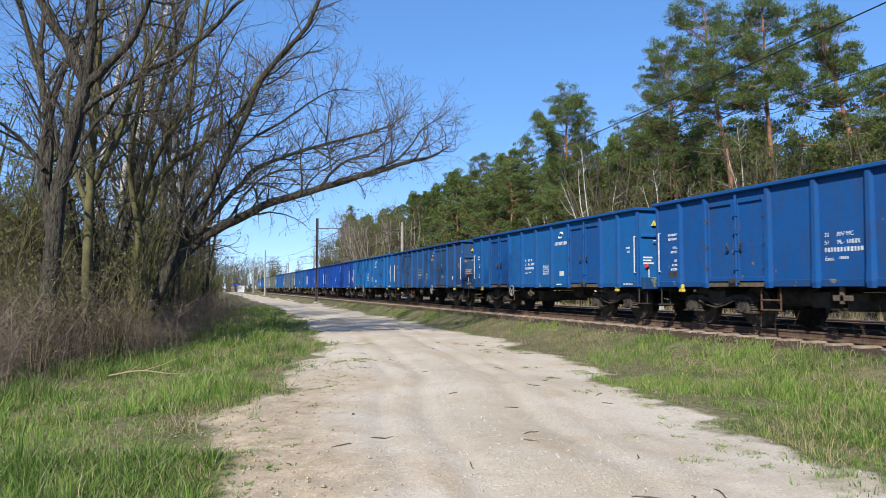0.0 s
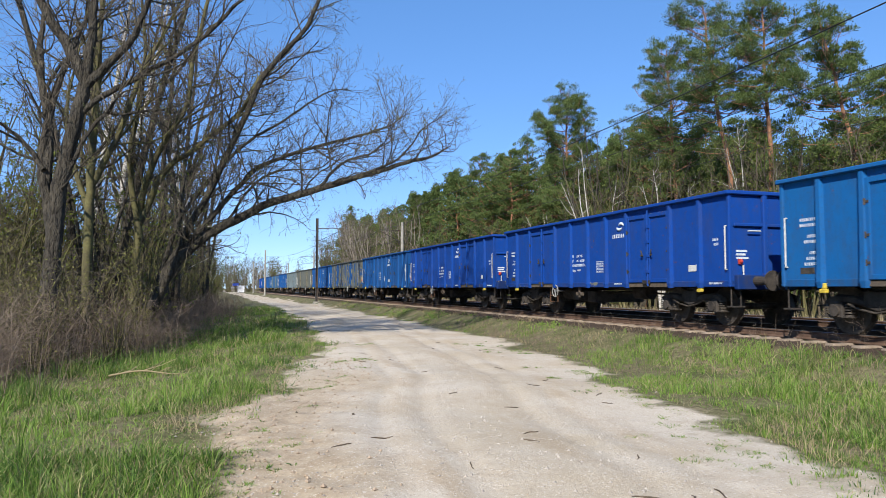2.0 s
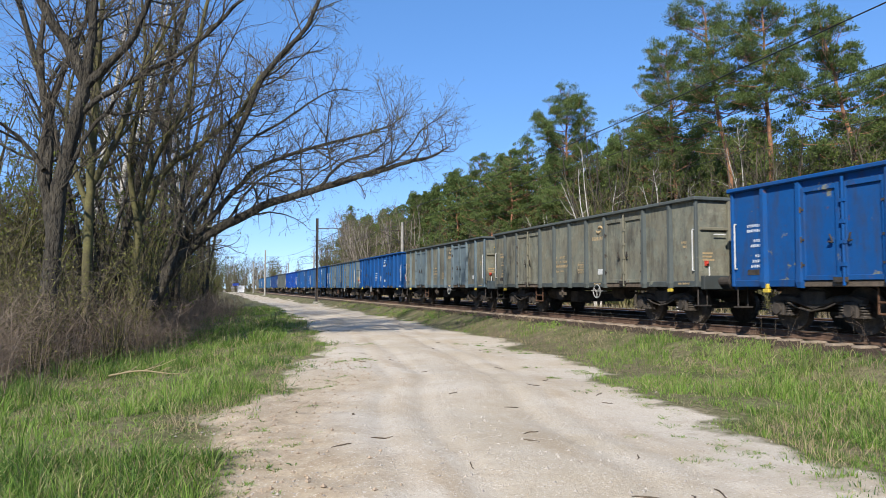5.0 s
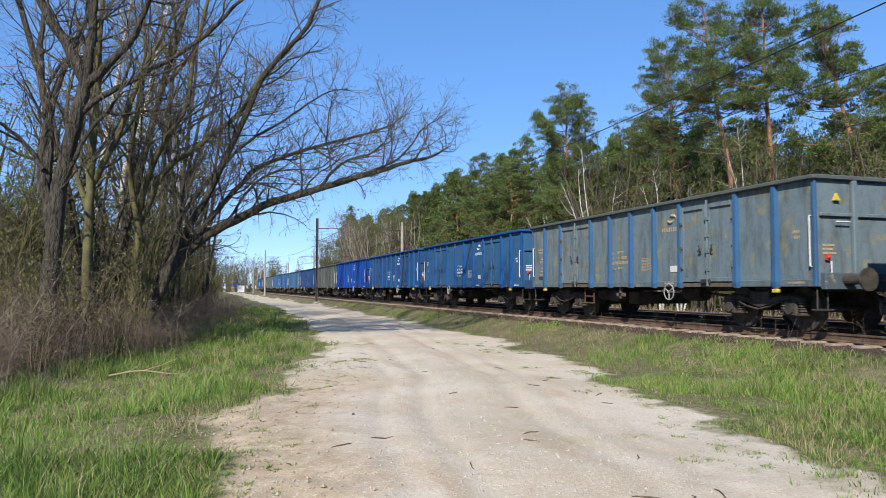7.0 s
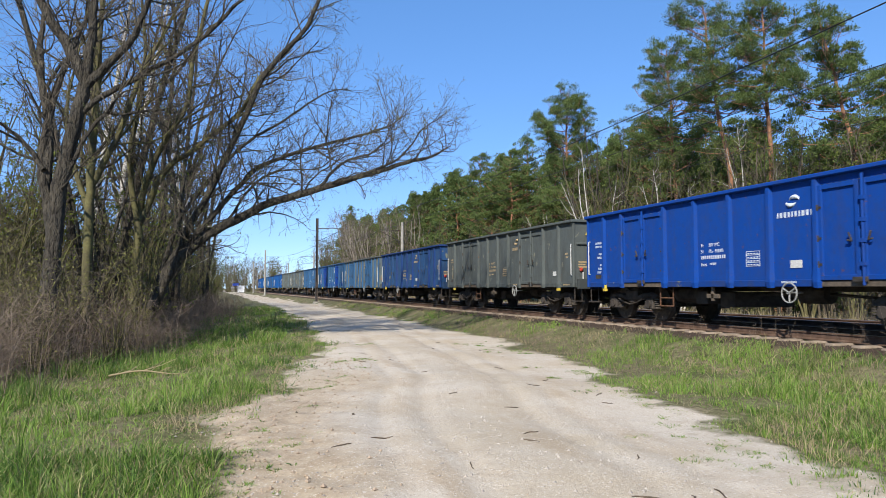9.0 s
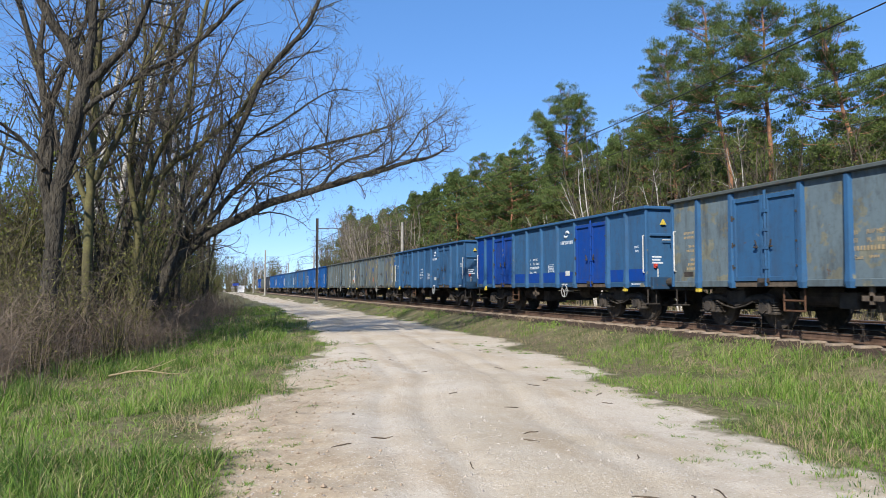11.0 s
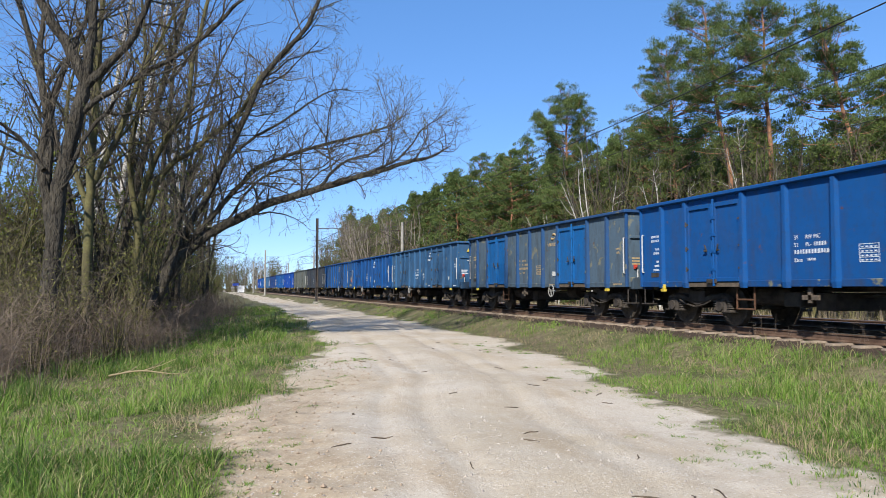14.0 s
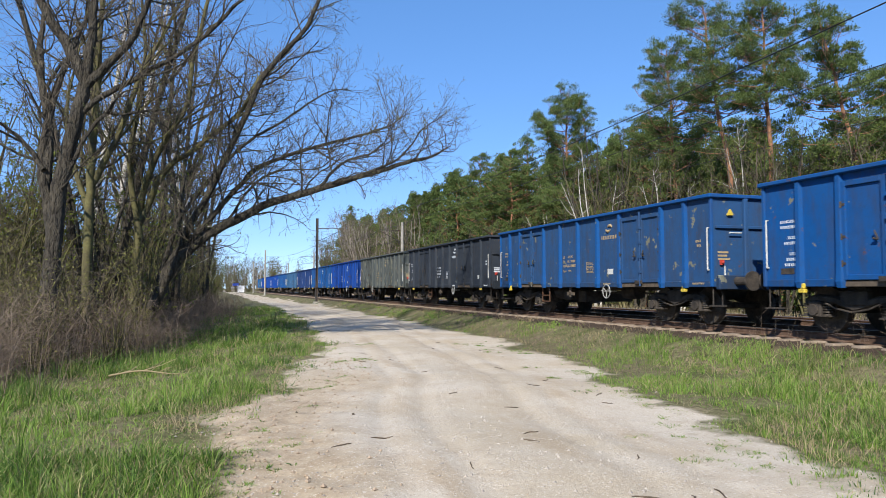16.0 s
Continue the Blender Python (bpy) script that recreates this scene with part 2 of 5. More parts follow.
def sprays(centres, size, rng, per=6, flat=0.6, up=0.4, width=0.35):
    """Small pointed leaves or needle tufts, each a bent kite of two triangles, round the centres."""
    c = np.repeat(np.asarray(centres), per, axis=0)
    n = len(c)
    d = rng.normal(size=(n, 3))
    d[:, 2] = d[:, 2] * flat + up
    d /= np.linalg.norm(d, axis=1)[:, None]
    s = np.cross(d, rng.normal(size=(n, 3)))
    s /= np.linalg.norm(s, axis=1)[:, None] + 1e-9
    L = size * rng.uniform(0.6, 1.3, (n, 1))
    base = c + rng.normal(size=(n, 3)) * size * 0.35
    mid = base + d * L * 0.5
    tip = base + d * L
    tip[:, 2] -= (L * 0.1)[:, 0]
    v = np.stack([base, mid + s * L * width * 0.5, tip, mid - s * L * width * 0.5], axis=1).reshape(-1, 3)
    f = np.arange(n * 4).reshape(-1, 4)
    return v, f


# ---- ground ----
def road_left(y):
    return np.interp(y, [-30, 0, 4.5, 5.8, 7.4, 8.5, 10.9, 12.2, 20.2, 34, 69, 261, 600], [-3.3, -1.6, -0.3, -0.15, -0.2, 0.0, 0.75, 1.5, 3.25, 4.6, 5.5, 5.8, 6])


def road_right(y):
    return np.interp(y, [-30, 0, 4.4, 9.1, 11.9, 23.8, 35.7, 67, 261, 600], [4.2, 4.6, 5.2, 6.2, 7.0, 8.7, 9.1, 9.5, 9.4, 9.4])


def track_x(y):
    """The track's centre line: straight, then a wide bend to the right."""
    return 12.7 + np.maximum(0, np.asarray(y, float) - 150) ** 2 / 1800.0


def ground_z(x, y):
    x, y = np.asarray(x, float), np.asarray(y, float)
    dx = x - track_x(y) + 12.7
    # bank of the two tracks
    z = (RAIL - 0.215) * (smooth(dx, 9.2, 11.15) - smooth(dx, 19.4, 21.5))
    # hollow left of the road
    z = z - 0.35 * smooth(road_left(y) - x, 1.0, 5.0)
    z = z + 0.05 * np.sin(x * 0.9 + 0.4 * y) * np.sin(y * 0.55 + 1) * smooth(np.abs(dx - 15), 4.5, 6)
    # wheel ruts, wandering a little
    mid = 0.5 * (road_left(y) + road_right(y)) + 0.3 * np.sin(y * 0.21)
    near = 1 - smooth(np.hypot(x, y), 30, 60)
    for off in (-1.35, -0.75, 0.65, 1.25):
        z = z - 0.028 * np.exp(-((x - mid - off) / 0.16) ** 2) * near * (0.4 + vnoise(x, y, 0.5, 3))
    rough = smooth(road_left(y) - x, -1.2, 0.3)
    z = z + near * ((0.010 + 0.03 * rough) * (vnoise(x, y, 2.2, 1) - 0.5) + (0.006 + 0.03 * rough) * (vnoise(x, y, 6.0, 2) - 0.5))
    crumb = (1 - smooth(np.abs(x - road_left(y) - 0.5), 0.5, 1.4)) * (1 - smooth(y, 10, 16))
    return z + crumb * (0.05 * (vnoise(x, y, 3.0, 44) - 0.5) + 0.035 * (vnoise(x, y, 8.0, 45) - 0.5))


def edge_wander(x, y):
    """How far turf creeps over the road's edge."""
    return 0.9 * (vnoise(x, y, 0.45, 5) - 0.5) + 0.7 * (vnoise(x, y, 1.3, 6) - 0.5) + 0.4 * (vnoise(x, y, 3.5, 7) - 0.5)


def axis(lo, hi, near, n, fine):
    q = np.linspace(-1, 1, n)
    k = np.sinh(q * fine) / np.sinh(fine)
    return np.where(k < 0, near + k * (near - lo), near + k * (hi - near))


def make_ground():
    xs = axis(-900, 900, 3.0, 460, 6.6)
    ys = axis(-600, 2200, 8.0, 480, 7.2)
    X, Y = np.meshgrid(xs, ys, indexing="ij")
    Z = ground_z(X, Y)
    v = np.stack([X, Y, Z], -1).reshape(-1, 3)
    nx, ny = len(xs), len(ys)
    i = np.arange(nx - 1)[:, None] * ny + np.arange(ny - 1)[None, :]
    f = np.stack([i, i + ny, i + ny + 1, i + 1], -1).reshape(-1, 4)
    me = mesh_of("ground", v, f, [], shade=True)
    # how much of each spot is bare road, and how much is track ballast
    x, y = v[:, 0], v[:, 1]
    wob = edge_wander(x, y)
    road = smooth(x - road_left(y) + wob, -0.5, 0.4) * smooth(road_right(y) - x + wob, -0.5, 0.4)
    dx = x - track_x(y) + 12.7
    bal = smooth(dx, 10.5, 10.9) * (1 - smooth(dx, 20.2, 21.0))
    # bare tan soil along the turf's edge, and the strips where tyres have pressed the sand
    bare = smooth(x - road_left(y) + 0.5 * wob, -0.7, 0.0) * (1 - smooth(x - road_left(y) + 0.8 * wob, 0.7, 2.0)) * (1 - smooth(y, 9.5, 15))
    mid = 0.5 * (road_left(y) + road_right(y)) + 0.3 * np.sin(y * 0.21)
    tyre = sum(np.exp(-((x - mid - o_) / 0.24) ** 2) for o_ in (-1.05, 0.3, 1.45)) * (0.25 + vnoise(x, y, 0.35, 41))
    for nm, arr in (("road", road), ("ballast", bal), ("bare", bare), ("tyre", np.clip(tyre, 0, 1))):
        at = me.attributes.new(nm, "FLOAT", "POINT")
        at.data.foreach_set("value", arr.astype(np.float32))
    m = Nodes("soil_sand_and_turf")
    vec = m.coords()
    at1, at2 = m.node("Attribute"), m.node("Attribute")
    at1.attribute_name, at2.attribute_name = "road", "ballast"
    at3, at4 = m.node("Attribute"), m.node("Attribute")
    at3.attribute_name, at4.attribute_name = "bare", "tyre"
    sand = m.mix(m.noise(0.45, detail=5, vec=vec, lo=0.42, hi=0.6), (0.452, 0.394, 0.318), (0.400, 0.334, 0.246))
    streak = m.coords(scale=(1.6, 0.3, 1))
    worn = m.times(m.noise(1.6, detail=7, rough=0.65, vec=streak, lo=0.40, hi=0.62), at4.outputs["Fac"])
    sand = m.mix(m.times(worn, 0.85), sand, (0.315, 0.245, 0.165))
    sand = m.mix(m.times(m.noise(1.1, detail=7, rough=0.65, vec=vec, lo=0.52, hi=0.66), 0.5), sand, (0.325, 0.262, 0.185))
    loam = m.mix(m.noise(4.0, detail=8, rough=0.7, vec=vec, lo=0.4, hi=0.62), (0.385, 0.308, 0.212), (0.275, 0.208, 0.135))
    sand = m.mix(m.times(at3.outputs["Fac"], 0.9), sand, loam)
    sand = m.mix(m.times(m.noise(9.0, detail=8, rough=0.75, vec=vec, lo=0.54, hi=0.7), 0.55), sand, (0.30, 0.235, 0.17))
    sand = m.mix(m.times(m.noise(38.0, detail=4, vec=vec, lo=0.58, hi=0.66), 0.55), sand, (0.62, 0.58, 0.52))
    sand = m.mix(m.times(m.noise(52.0, detail=4, vec=vec, lo=0.58, hi=0.66), 0.6), sand, (0.22, 0.17, 0.125))
    # thatch and soil, darkened so the gaps between blades look shaded
    turf = m.mix(m.noise(1.2, detail=6, vec=vec), (0.075, 0.088, 0.03), (0.18, 0.15, 0.09))
    turf = m.mix(m.times(m.noise(9.0, detail=8, rough=0.75, vec=vec, lo=0.45, hi=0.62), 0.8), turf, (0.045, 0.042, 0.02))
    turf = m.mix(m.times(m.noise(30.0, detail=6, rough=0.7, vec=vec, lo=0.56, hi=0.66), 0.6), turf, (0.34, 0.28, 0.18))
    edge = m.node("Math")
    edge.operation = "ADD"
    nz = m.node("TexNoise", Scale=2.2, Detail=8.0, Roughness=0.7)
    m.link(vec, nz.inputs["Vector"])
    sub = m.node("MapRange")
    sub.inputs["To Min"].default_value, sub.inputs["To Max"].default_value = -0.8, 0.8
    m.link(nz.outputs["Fac"], sub.inputs["Value"])
    m.link(at1.outputs["Fac"], edge.inputs[0])
    m.link(sub.outputs[0], edge.inputs[1])
    rr = m.node("MapRange")
    rr.inputs["From Min"].default_value, rr.inputs["From Max"].default_value = 0.2, 0.7
    m.link(edge.outputs[0], rr.inputs["Value"])
    col = m.mix(rr.outputs[0], turf, sand)
    stones = m.mix(m.noise(14.0, detail=4, vec=vec), (0.078, 0.055, 0.04), (0.034, 0.025, 0.02))
    col = m.mix(at2.outputs["Fac"], col, stones)
    grit = m.mix(0.5, m.noise(5.0, detail=8, rough=0.7, vec=vec, lo=0.2, hi=0.8), m.noise(26.0, detail=6, rough=0.65, vec=vec, lo=0.35, hi=0.7))
    m.bump(grit, 0.5, 0.022)
    m.bsdf.inputs["Specular IOR Level"].default_value = 0.1
    me.materials.append(m.done(col, 0.95))
    return tagged(new("ground", me), "sandy ground with a pale dirt road, turf and a track bank", "ground", "", "structure")


make_ground()

TRACKS = (0.0, 4.0)         # two tracks, 4 m apart


def make_track(off, n_parts):
    Ys = np.concatenate([np.arange(-384, 150, 6.0), np.arange(150, 420, 8.0)])
    C = np.stack([track_x(Ys) + off, Ys], -1)
    tag = thing("railway_track", "rusty rails on pale concrete sleepers in brown ballast", "railway track", "", "structure")
    sect = [(-0.07, -0.17), (0.07, -0.17), (0.07, -0.155), (0.012, -0.13), (0.012, -0.045), (0.036, -0.035), (0.036, -0.006), (0.028, 0.0),
            (-0.028, 0.0), (-0.036, -0.006), (-0.036, -0.035), (-0.012, -0.045), (-0.012, -0.13), (-0.07, -0.155)]
    ns = len(sect)
    for side in (-0.755, 0.755):
        V = [(x + side + a_, y, RAIL + b_) for x, y in C for a_, b_ in sect]
        F, I = [], []
        for k in range(len(C) - 1):
            for j in range(ns):
                F.append((k * ns + j, k * ns + (j + 1) % ns, (k + 1) * ns + (j + 1) % ns, (k + 1) * ns + j))
                I.append(1 if j in (6, 7, 8) else 0)
        part("rail", mesh_of("rail", V, F, [M["rail_side"], M["rail_top"]], I), None, tag)
    # sleepers: a trapezoid block with a lower middle
    bm = bmesh.new()
    box(bm, -1.3, -0.45, -0.13, 0.13, -0.24, 0, 0.03)
    box(bm, 0.45, 1.3, -0.13, 0.13, -0.24, 0, 0.03)
    box(bm, -0.45, 0.45, -0.11, 0.11, -0.24, -0.04)
    sm = bpy.data.meshes.new("sleeper")
    bm.to_mesh(sm)
    bm.free()
    sm.materials.append(M["sleeper"])
    rng = np.random.default_rng(5)
    y = -4.0
    for k in range(n_parts):
        o = part("sleeper", sm, None, tag)
        o.location = (float(track_x(y)) + off + rng.normal() * 0.012, y, RAIL - 0.172)
        o.rotation_euler = (0, 0, rng.normal() * 0.008)
        y += 0.62
    V, F = [], []
    sv = np.array([v_.co for v_ in sm.vertices])
    sf = [tuple(p_.vertices) for p_ in sm.polygons]
    while y < 330:
        b0 = len(V)
        V.extend(map(tuple, sv + np.array([float(track_x(y)) + off, y, RAIL - 0.172])))
        F.extend(tuple(i_ + b0 for i_ in f_) for f_ in sf)
        y += 0.62
    tagged(part("far_sleepers", mesh_of("far_sleepers", V, F, [M["sleeper"]]), None, tag), kind="stuff")
    # loose ballast stones
    n = 9000 if off == 0 else 3000
    yy = -2 + 90 * rng.random(n) ** 1.6
    xx = track_x(yy) + off + rng.uniform(-2.1, 1.9, n)
    cc = np.stack([xx, yy, np.full(n, RAIL - 0.225) - 0.04 * smooth(np.abs(xx - 12.7 - off), 1.2, 2.1)], -1)
    r = rng.uniform(0.018, 0.045, (n, 1, 1))
    base = np.array([[1, 0, 0], [-1, 0.2, 0], [0.1, 1, 0], [0, -1, 0.1], [0.1, 0.1, 0.8], [0, 0, -0.8]])
    vv = (cc[:, None, :] + base[None] * r * rng.uniform(0.6, 1.4, (n, 6, 3))).reshape(-1, 3)
    tri = np.array([[0, 2, 4], [2, 1, 4], [1, 3, 4], [3, 0, 4], [2, 0, 5], [1, 2, 5], [3, 1, 5], [0, 3, 5]])
    ff = (np.arange(n)[:, None, None] * 6 + tri[None]).reshape(-1, 3)
    tagged(part("ballast_stones", mesh_of("ballast_stones", vv, ff, [M["ballast"]]), None, tag), kind="stuff")


make_track(0.0, 130)
make_track(4.0, 60)


# ---- wagons ----
PITCH_W = 14.04             # length over buffers
SPEED = 1.6405              # wagons per second
HALF, WID, SILL, TOP = 6.38, 1.48, 0.92, 3.12
PAINTED = ("side_wall", "end_wall", "rib", "top_rail", "side_sill", "door", "end_rib", "corner_post", "locking_rod", "headstock")
# two builds of body: ribs and door centres along the side
WIDE_BAYS = ((-5.42, -4.45, -2.45, -1.22, 0.0, 1.22, 2.45, 4.45, 5.42), (-3.45, 3.45))
CLOSE_BAYS = ((-5.36, -4.2, -2.2, -1.09, 0.0, 1.09, 2.2, 4.2, 5.36), (-3.2, 3.2))
CLOSE_BUILT = (2, 4, 5, 7, 9, 10, 12, 16, 18, 21, 22, 24, 25, 28, 29, 33, 36)
FRONT_WHEEL = (1, 3, 4, 5, 6, 8, 11, 13, 17, 25, 26, 29, 31, 34, 37)
NO_TRIANGLE = (3, 4, 5, 6, 9, 11, 13, 15, 17, 18, 23, 26, 30, 31, 33, 35, 37, 39)
# each wagon's own shift along the train, from the play and the lengths of the couplings
SHIFT = {0: 0.12, 1: -0.22, 2: 0.13, 3: -0.25, 4: 0.06, 5: 0.16, 6: -0.14, 7: 0.24, 11: -0.1, 12: 0.49, 13: 0.22, 14: 0.13, 15: 0.45,
         19: 0.0, 20: 0.46, 21: -0.12, 22: 0.25, 23: 0.41, 24: -0.14, 25: 0.24, 26: -0.2, 27: 0.21}


def rib_mesh():
    """A pressed rib, wider at its foot, standing proud of the wall."""
    bm = bmesh.new()
    prof = [(0.0, -0.10), (0.11, -0.06), (0.11, 0.06), (0.0, 0.10)]
    lev = [(SILL - 0.02, 0.75), (SILL + 0.1, 1.0), (SILL + 0.4, 0.85), (TOP - 0.1, 0.72)]
    rows = [[bm.verts.new((-a_ * s_ - 0.0, b_ * s_, z_)) for a_, b_ in prof] for z_, s_ in lev]
    for r0, r1 in zip(rows, rows[1:]):
        for j in range(3):
            bm.faces.new((r0[j], r0[j + 1], r1[j + 1], r1[j]))
    bm.faces.new(rows[0][::-1])
    bm.faces.new(rows[-1])
    me = bpy.data.meshes.new("rib")
    bm.to_mesh(me)
    bm.free()
    me.materials.append(M["paint"])
    return me


def bars(rows, x, y0, z0, h, gap, rng, name, mat, parent, thick=0.004):
    """Unreadable writing: rows of short bars. rows gives the width of each line in metres."""
    bm = bmesh.new()
    for i, w in enumerate(rows):
        z = z0 - i * (h + gap)
        y = 0.0
        while y < w:
            l = rng.uniform(0.3, 0.6) * h
            box(bm, x - thick, x, y0 + y, y0 + min(y + l, w), z - h, z)
            y += l + 0.42 * h
    return tagged(part(name, bm, mat, parent), kind="stuff")


def lettering(words, size, x, y, z, parent):
    """Readable stencilled words on the near side, as thin raised letters."""
    cu = bpy.data.curves.new("stencilled_words", "FONT")
    cu.body, cu.size, cu.extrude = words, size, 0.002
    tmp = bpy.data.objects.new("stencilled_words", cu)
    me = bpy.data.meshes.new_from_object(tmp)
    bpy.data.objects.remove(tmp)
    me.materials.clear()
    me.materials.append(M["white"])
    o = part("stencil_marking", me, None, parent)
    o.matrix_basis = pose(x - 0.003, y, z, 90, 0, -90)
    return o


def spring_stack(bm, x, y, z0, z1, r):
    n = 5
    for i in range(n):
        z = z0 + (z1 - z0) * i / n
        cyl(bm, (x, y, z), (x, y, z + (z1 - z0) / n * 0.55), r, 10)


def make_bogie(wagon, yc):
    b = new("bogie")
    b.parent = wagon
    b.location = (0, yc, 0)
    tagged(b, "soot-black two-axle bogie")
    for s in (-1, 1):
        x = s * 1.10
        bm = bmesh.new()
        # side frame: two axle boxes joined by a dipping beam
        pts = [(-1.15, 0.62), (-0.9, 0.70), (-0.45, 0.66), (0, 0.52), (0.45, 0.66), (0.9, 0.70), (1.15, 0.62)]
        for (y0, z0), (y1, z1) in zip(pts, pts[1:]):
            cyl(bm, (x, y0, z0), (x, y1, z1), 0.085, 6)
        for ya in (-0.9, 0.9):
            box(bm, x - 0.11, x + 0.11, ya - 0.15, ya + 0.15, 0.32, 0.64, 0.02)
            cyl(bm, (x + s * 0.10, ya, 0.46), (x + s * 0.16, ya, 0.46), 0.11, 12)
        box(bm, x - 0.09, x + 0.09, -0.3, 0.3, 0.56, 0.84, 0.02)
        part("side_frame", bm, M["grime"], b)
        for ya in (-0.9, 0.9):
            bm = bmesh.new()
            for dy in (-0.24, 0.24):
                spring_stack(bm, x, ya + dy, 0.36, 0.62, 0.09)
                box(bm, x - 0.1, x + 0.1, ya + dy - 0.11, ya + dy + 0.11, 0.33, 0.36)
            tagged(part("spring_set", bm, M["wheel"], b), kind="stuff")
        bm = bmesh.new()
        arc = [(-0.6, 0.60), (-0.35, 0.50), (0, 0.44), (0.35, 0.50), (0.6, 0.60)]
        for (y0, z0), (y1, z1) in zip(arc, arc[1:]):
            cyl(bm, (x + s * 0.12, y0, z0), (x + s * 0.12, y1, z1), 0.02, 6)
        part("brake_rod", bm, M["wheel"], b)
    part("bolster", boxes((-1.1, 1.1, -0.2, 0.2, 0.62, 0.92), bevel=0.03), M["grime"], b)
    for ya in (-0.9, 0.9):
        bm = bmesh.new()
        cyl(bm, (-1.0, ya, 0.46), (1.0, ya, 0.46), 0.08, 10)
        for s in (-1, 1):
            cyl(bm, (s * 0.69, ya, 0.46), (s * 0.82, ya, 0.46), 0.46, 28)
            cyl(bm, (s * 0.68, ya, 0.46), (s * 0.70, ya, 0.46), 0.485, 28)
            cyl(bm, (s * 0.82, ya, 0.46), (s * 0.85, ya, 0.46), 0.20, 16)
        part("wheelset", bm, M["wheel"], b)


def make_wagon(ribs, doors):
    lo, hi = doors[1] - 0.97, doors[1] + 0.97
    rng = np.random.default_rng(11)
    w = thing("open_freight_wagon", "blue steel open freight wagon on two bogies", "freight wagon", "wagons of the train")
    P = M["paint"]
    t = 0.03
    for s in (-1, 1):
        a0, a1 = sorted((s * WID, s * (WID - t)))
        # side wall: one sheet with two door openings
        bm = bmesh.new()
        zb, zd, zt = SILL + 0.02, TOP - 0.22, TOP - 0.08
        line = [(-HALF, zb), (-hi, zb), (-hi, zd), (-lo, zd), (-lo, zb), (lo, zb), (lo, zd), (hi, zd), (hi, zb), (HALF, zb), (HALF, zt), (-HALF, zt)]
        face = bm.faces.new([bm.verts.new((a0, y_, z_)) for y_, z_ in line])
        ext = bmesh.ops.extrude_face_region(bm, geom=[face])
        bmesh.ops.translate(bm, vec=(a1 - a0, 0, 0), verts=[v_ for v_ in ext["geom"] if isinstance(v_, bmesh.types.BMVert)])
        bmesh.ops.recalc_face_normals(bm, faces=bm.faces)
        part("side_wall", bm, P, w)
        b0, b1 = sorted((s * (WID + 0.115), s * (WID - 0.06)))
        part("top_rail", boxes((b0, b1, -HALF - 0.07, HALF + 0.07, TOP - 0.09, TOP), bevel=0.018), P, w)
        c0, c1 = sorted((s * (WID + 0.012), s * (WID - 0.12)))
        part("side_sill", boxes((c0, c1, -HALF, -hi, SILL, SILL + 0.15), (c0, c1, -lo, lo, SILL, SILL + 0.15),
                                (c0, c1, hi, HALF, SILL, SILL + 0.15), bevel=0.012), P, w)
        for d in doors:
            d0, d1 = sorted((s * (WID + 0.02), s * (WID - 0.10)))
            part("door_threshold", boxes((d0, d1, d - 0.97, d + 0.97, SILL, SILL + 0.115), bevel=0.01), M["plank"], w, "worn brown door threshold")
    rm = rib_mesh()
    for y in ribs:
        o = part("rib", rm, None, w)
        o.matrix_basis = pose(-WID, y, 0)
        o = part("rib", rm, None, w)
        o.matrix_basis = pose(WID, y, 0, 0, 0, 180)
    # doors: a framed leaf with a sunk field, hinges and a locking rod
    for s in (-1, 1):
        for d in doors:
            for h in (-1, 1):
                y0, y1 = sorted((d + h * 0.02, d + h * 0.955))
                x = s * (WID - 0.005)
                z0, z1 = SILL + 0.125, TOP - 0.235
                f0, f1 = sorted((x, x + s * 0.055))
                g0, g1 = sorted((x - s * 0.012, x + s * 0.012))
                bm = boxes((g0, g1, y0 + 0.04, y1 - 0.04, z0 + 0.04, z1 - 0.04))
                for it in ((f0, f1, y0, y0 + 0.10, z0, z1), (f0, f1, y1 - 0.10, y1, z0, z1),
                           (f0, f1, y0 + 0.10, y1 - 0.10, z1 - 0.10, z1), (f0, f1, y0 + 0.10, y1 - 0.10, z0, z0 + 0.10)):
                    box(bm, *it, bevel=0.008)
                door = part("door", bm, P, w)
                if s > 0:
                    continue
                bm = bmesh.new()
                yh = y1 if h > 0 else y0
                for z in (1.35, 1.85, 2.45):
                    cyl(bm, (x + s * 0.06, yh, z - 0.06), (x + s * 0.06, yh, z + 0.06), 0.028, 8)
                    box(bm, *sorted((x + s * 0.05, x + s * 0.068)), *sorted((yh, yh - h * 0.09)), z - 0.022, z + 0.022)
                tagged(part("hinges", bm, M["grime"], door), kind="stuff")
                bm = bmesh.new()
                yl = d + h * 0.075
                if h < 0:
                    rod = cyl(bmesh.new(), (x + s * 0.085, yl, z0 - 0.1), (x + s * 0.085, yl, z1 + 0.09), 0.028, 8)
                    for z in (1.3, 1.72, 2.1, 2.5):
                        box(rod, *sorted((x + s * 0.05, x + s * 0.12)), yl - 0.045, yl + 0.045, z, z + 0.07)
                    part("locking_rod", rod, P, w)
                cyl(bm, (x + s * 0.075, yl + h * 0.10, 1.76), (x + s * 0.085, yl + h * 0.16, 1.92), 0.018, 6)
                cyl(bm, (x + s * 0.075, yl + h * 0.10, 1.76), (x + s * 0.085, yl + h * 0.19, 1.78), 0.018, 6)
                box(bm, *sorted((x + s * 0.05, x + s * 0.10)), yl - 0.06, yl + 0.09, z0 - 0.03, z0 + 0.06)
                part("latch", bm, M["grime"], door, "dark lever latch")
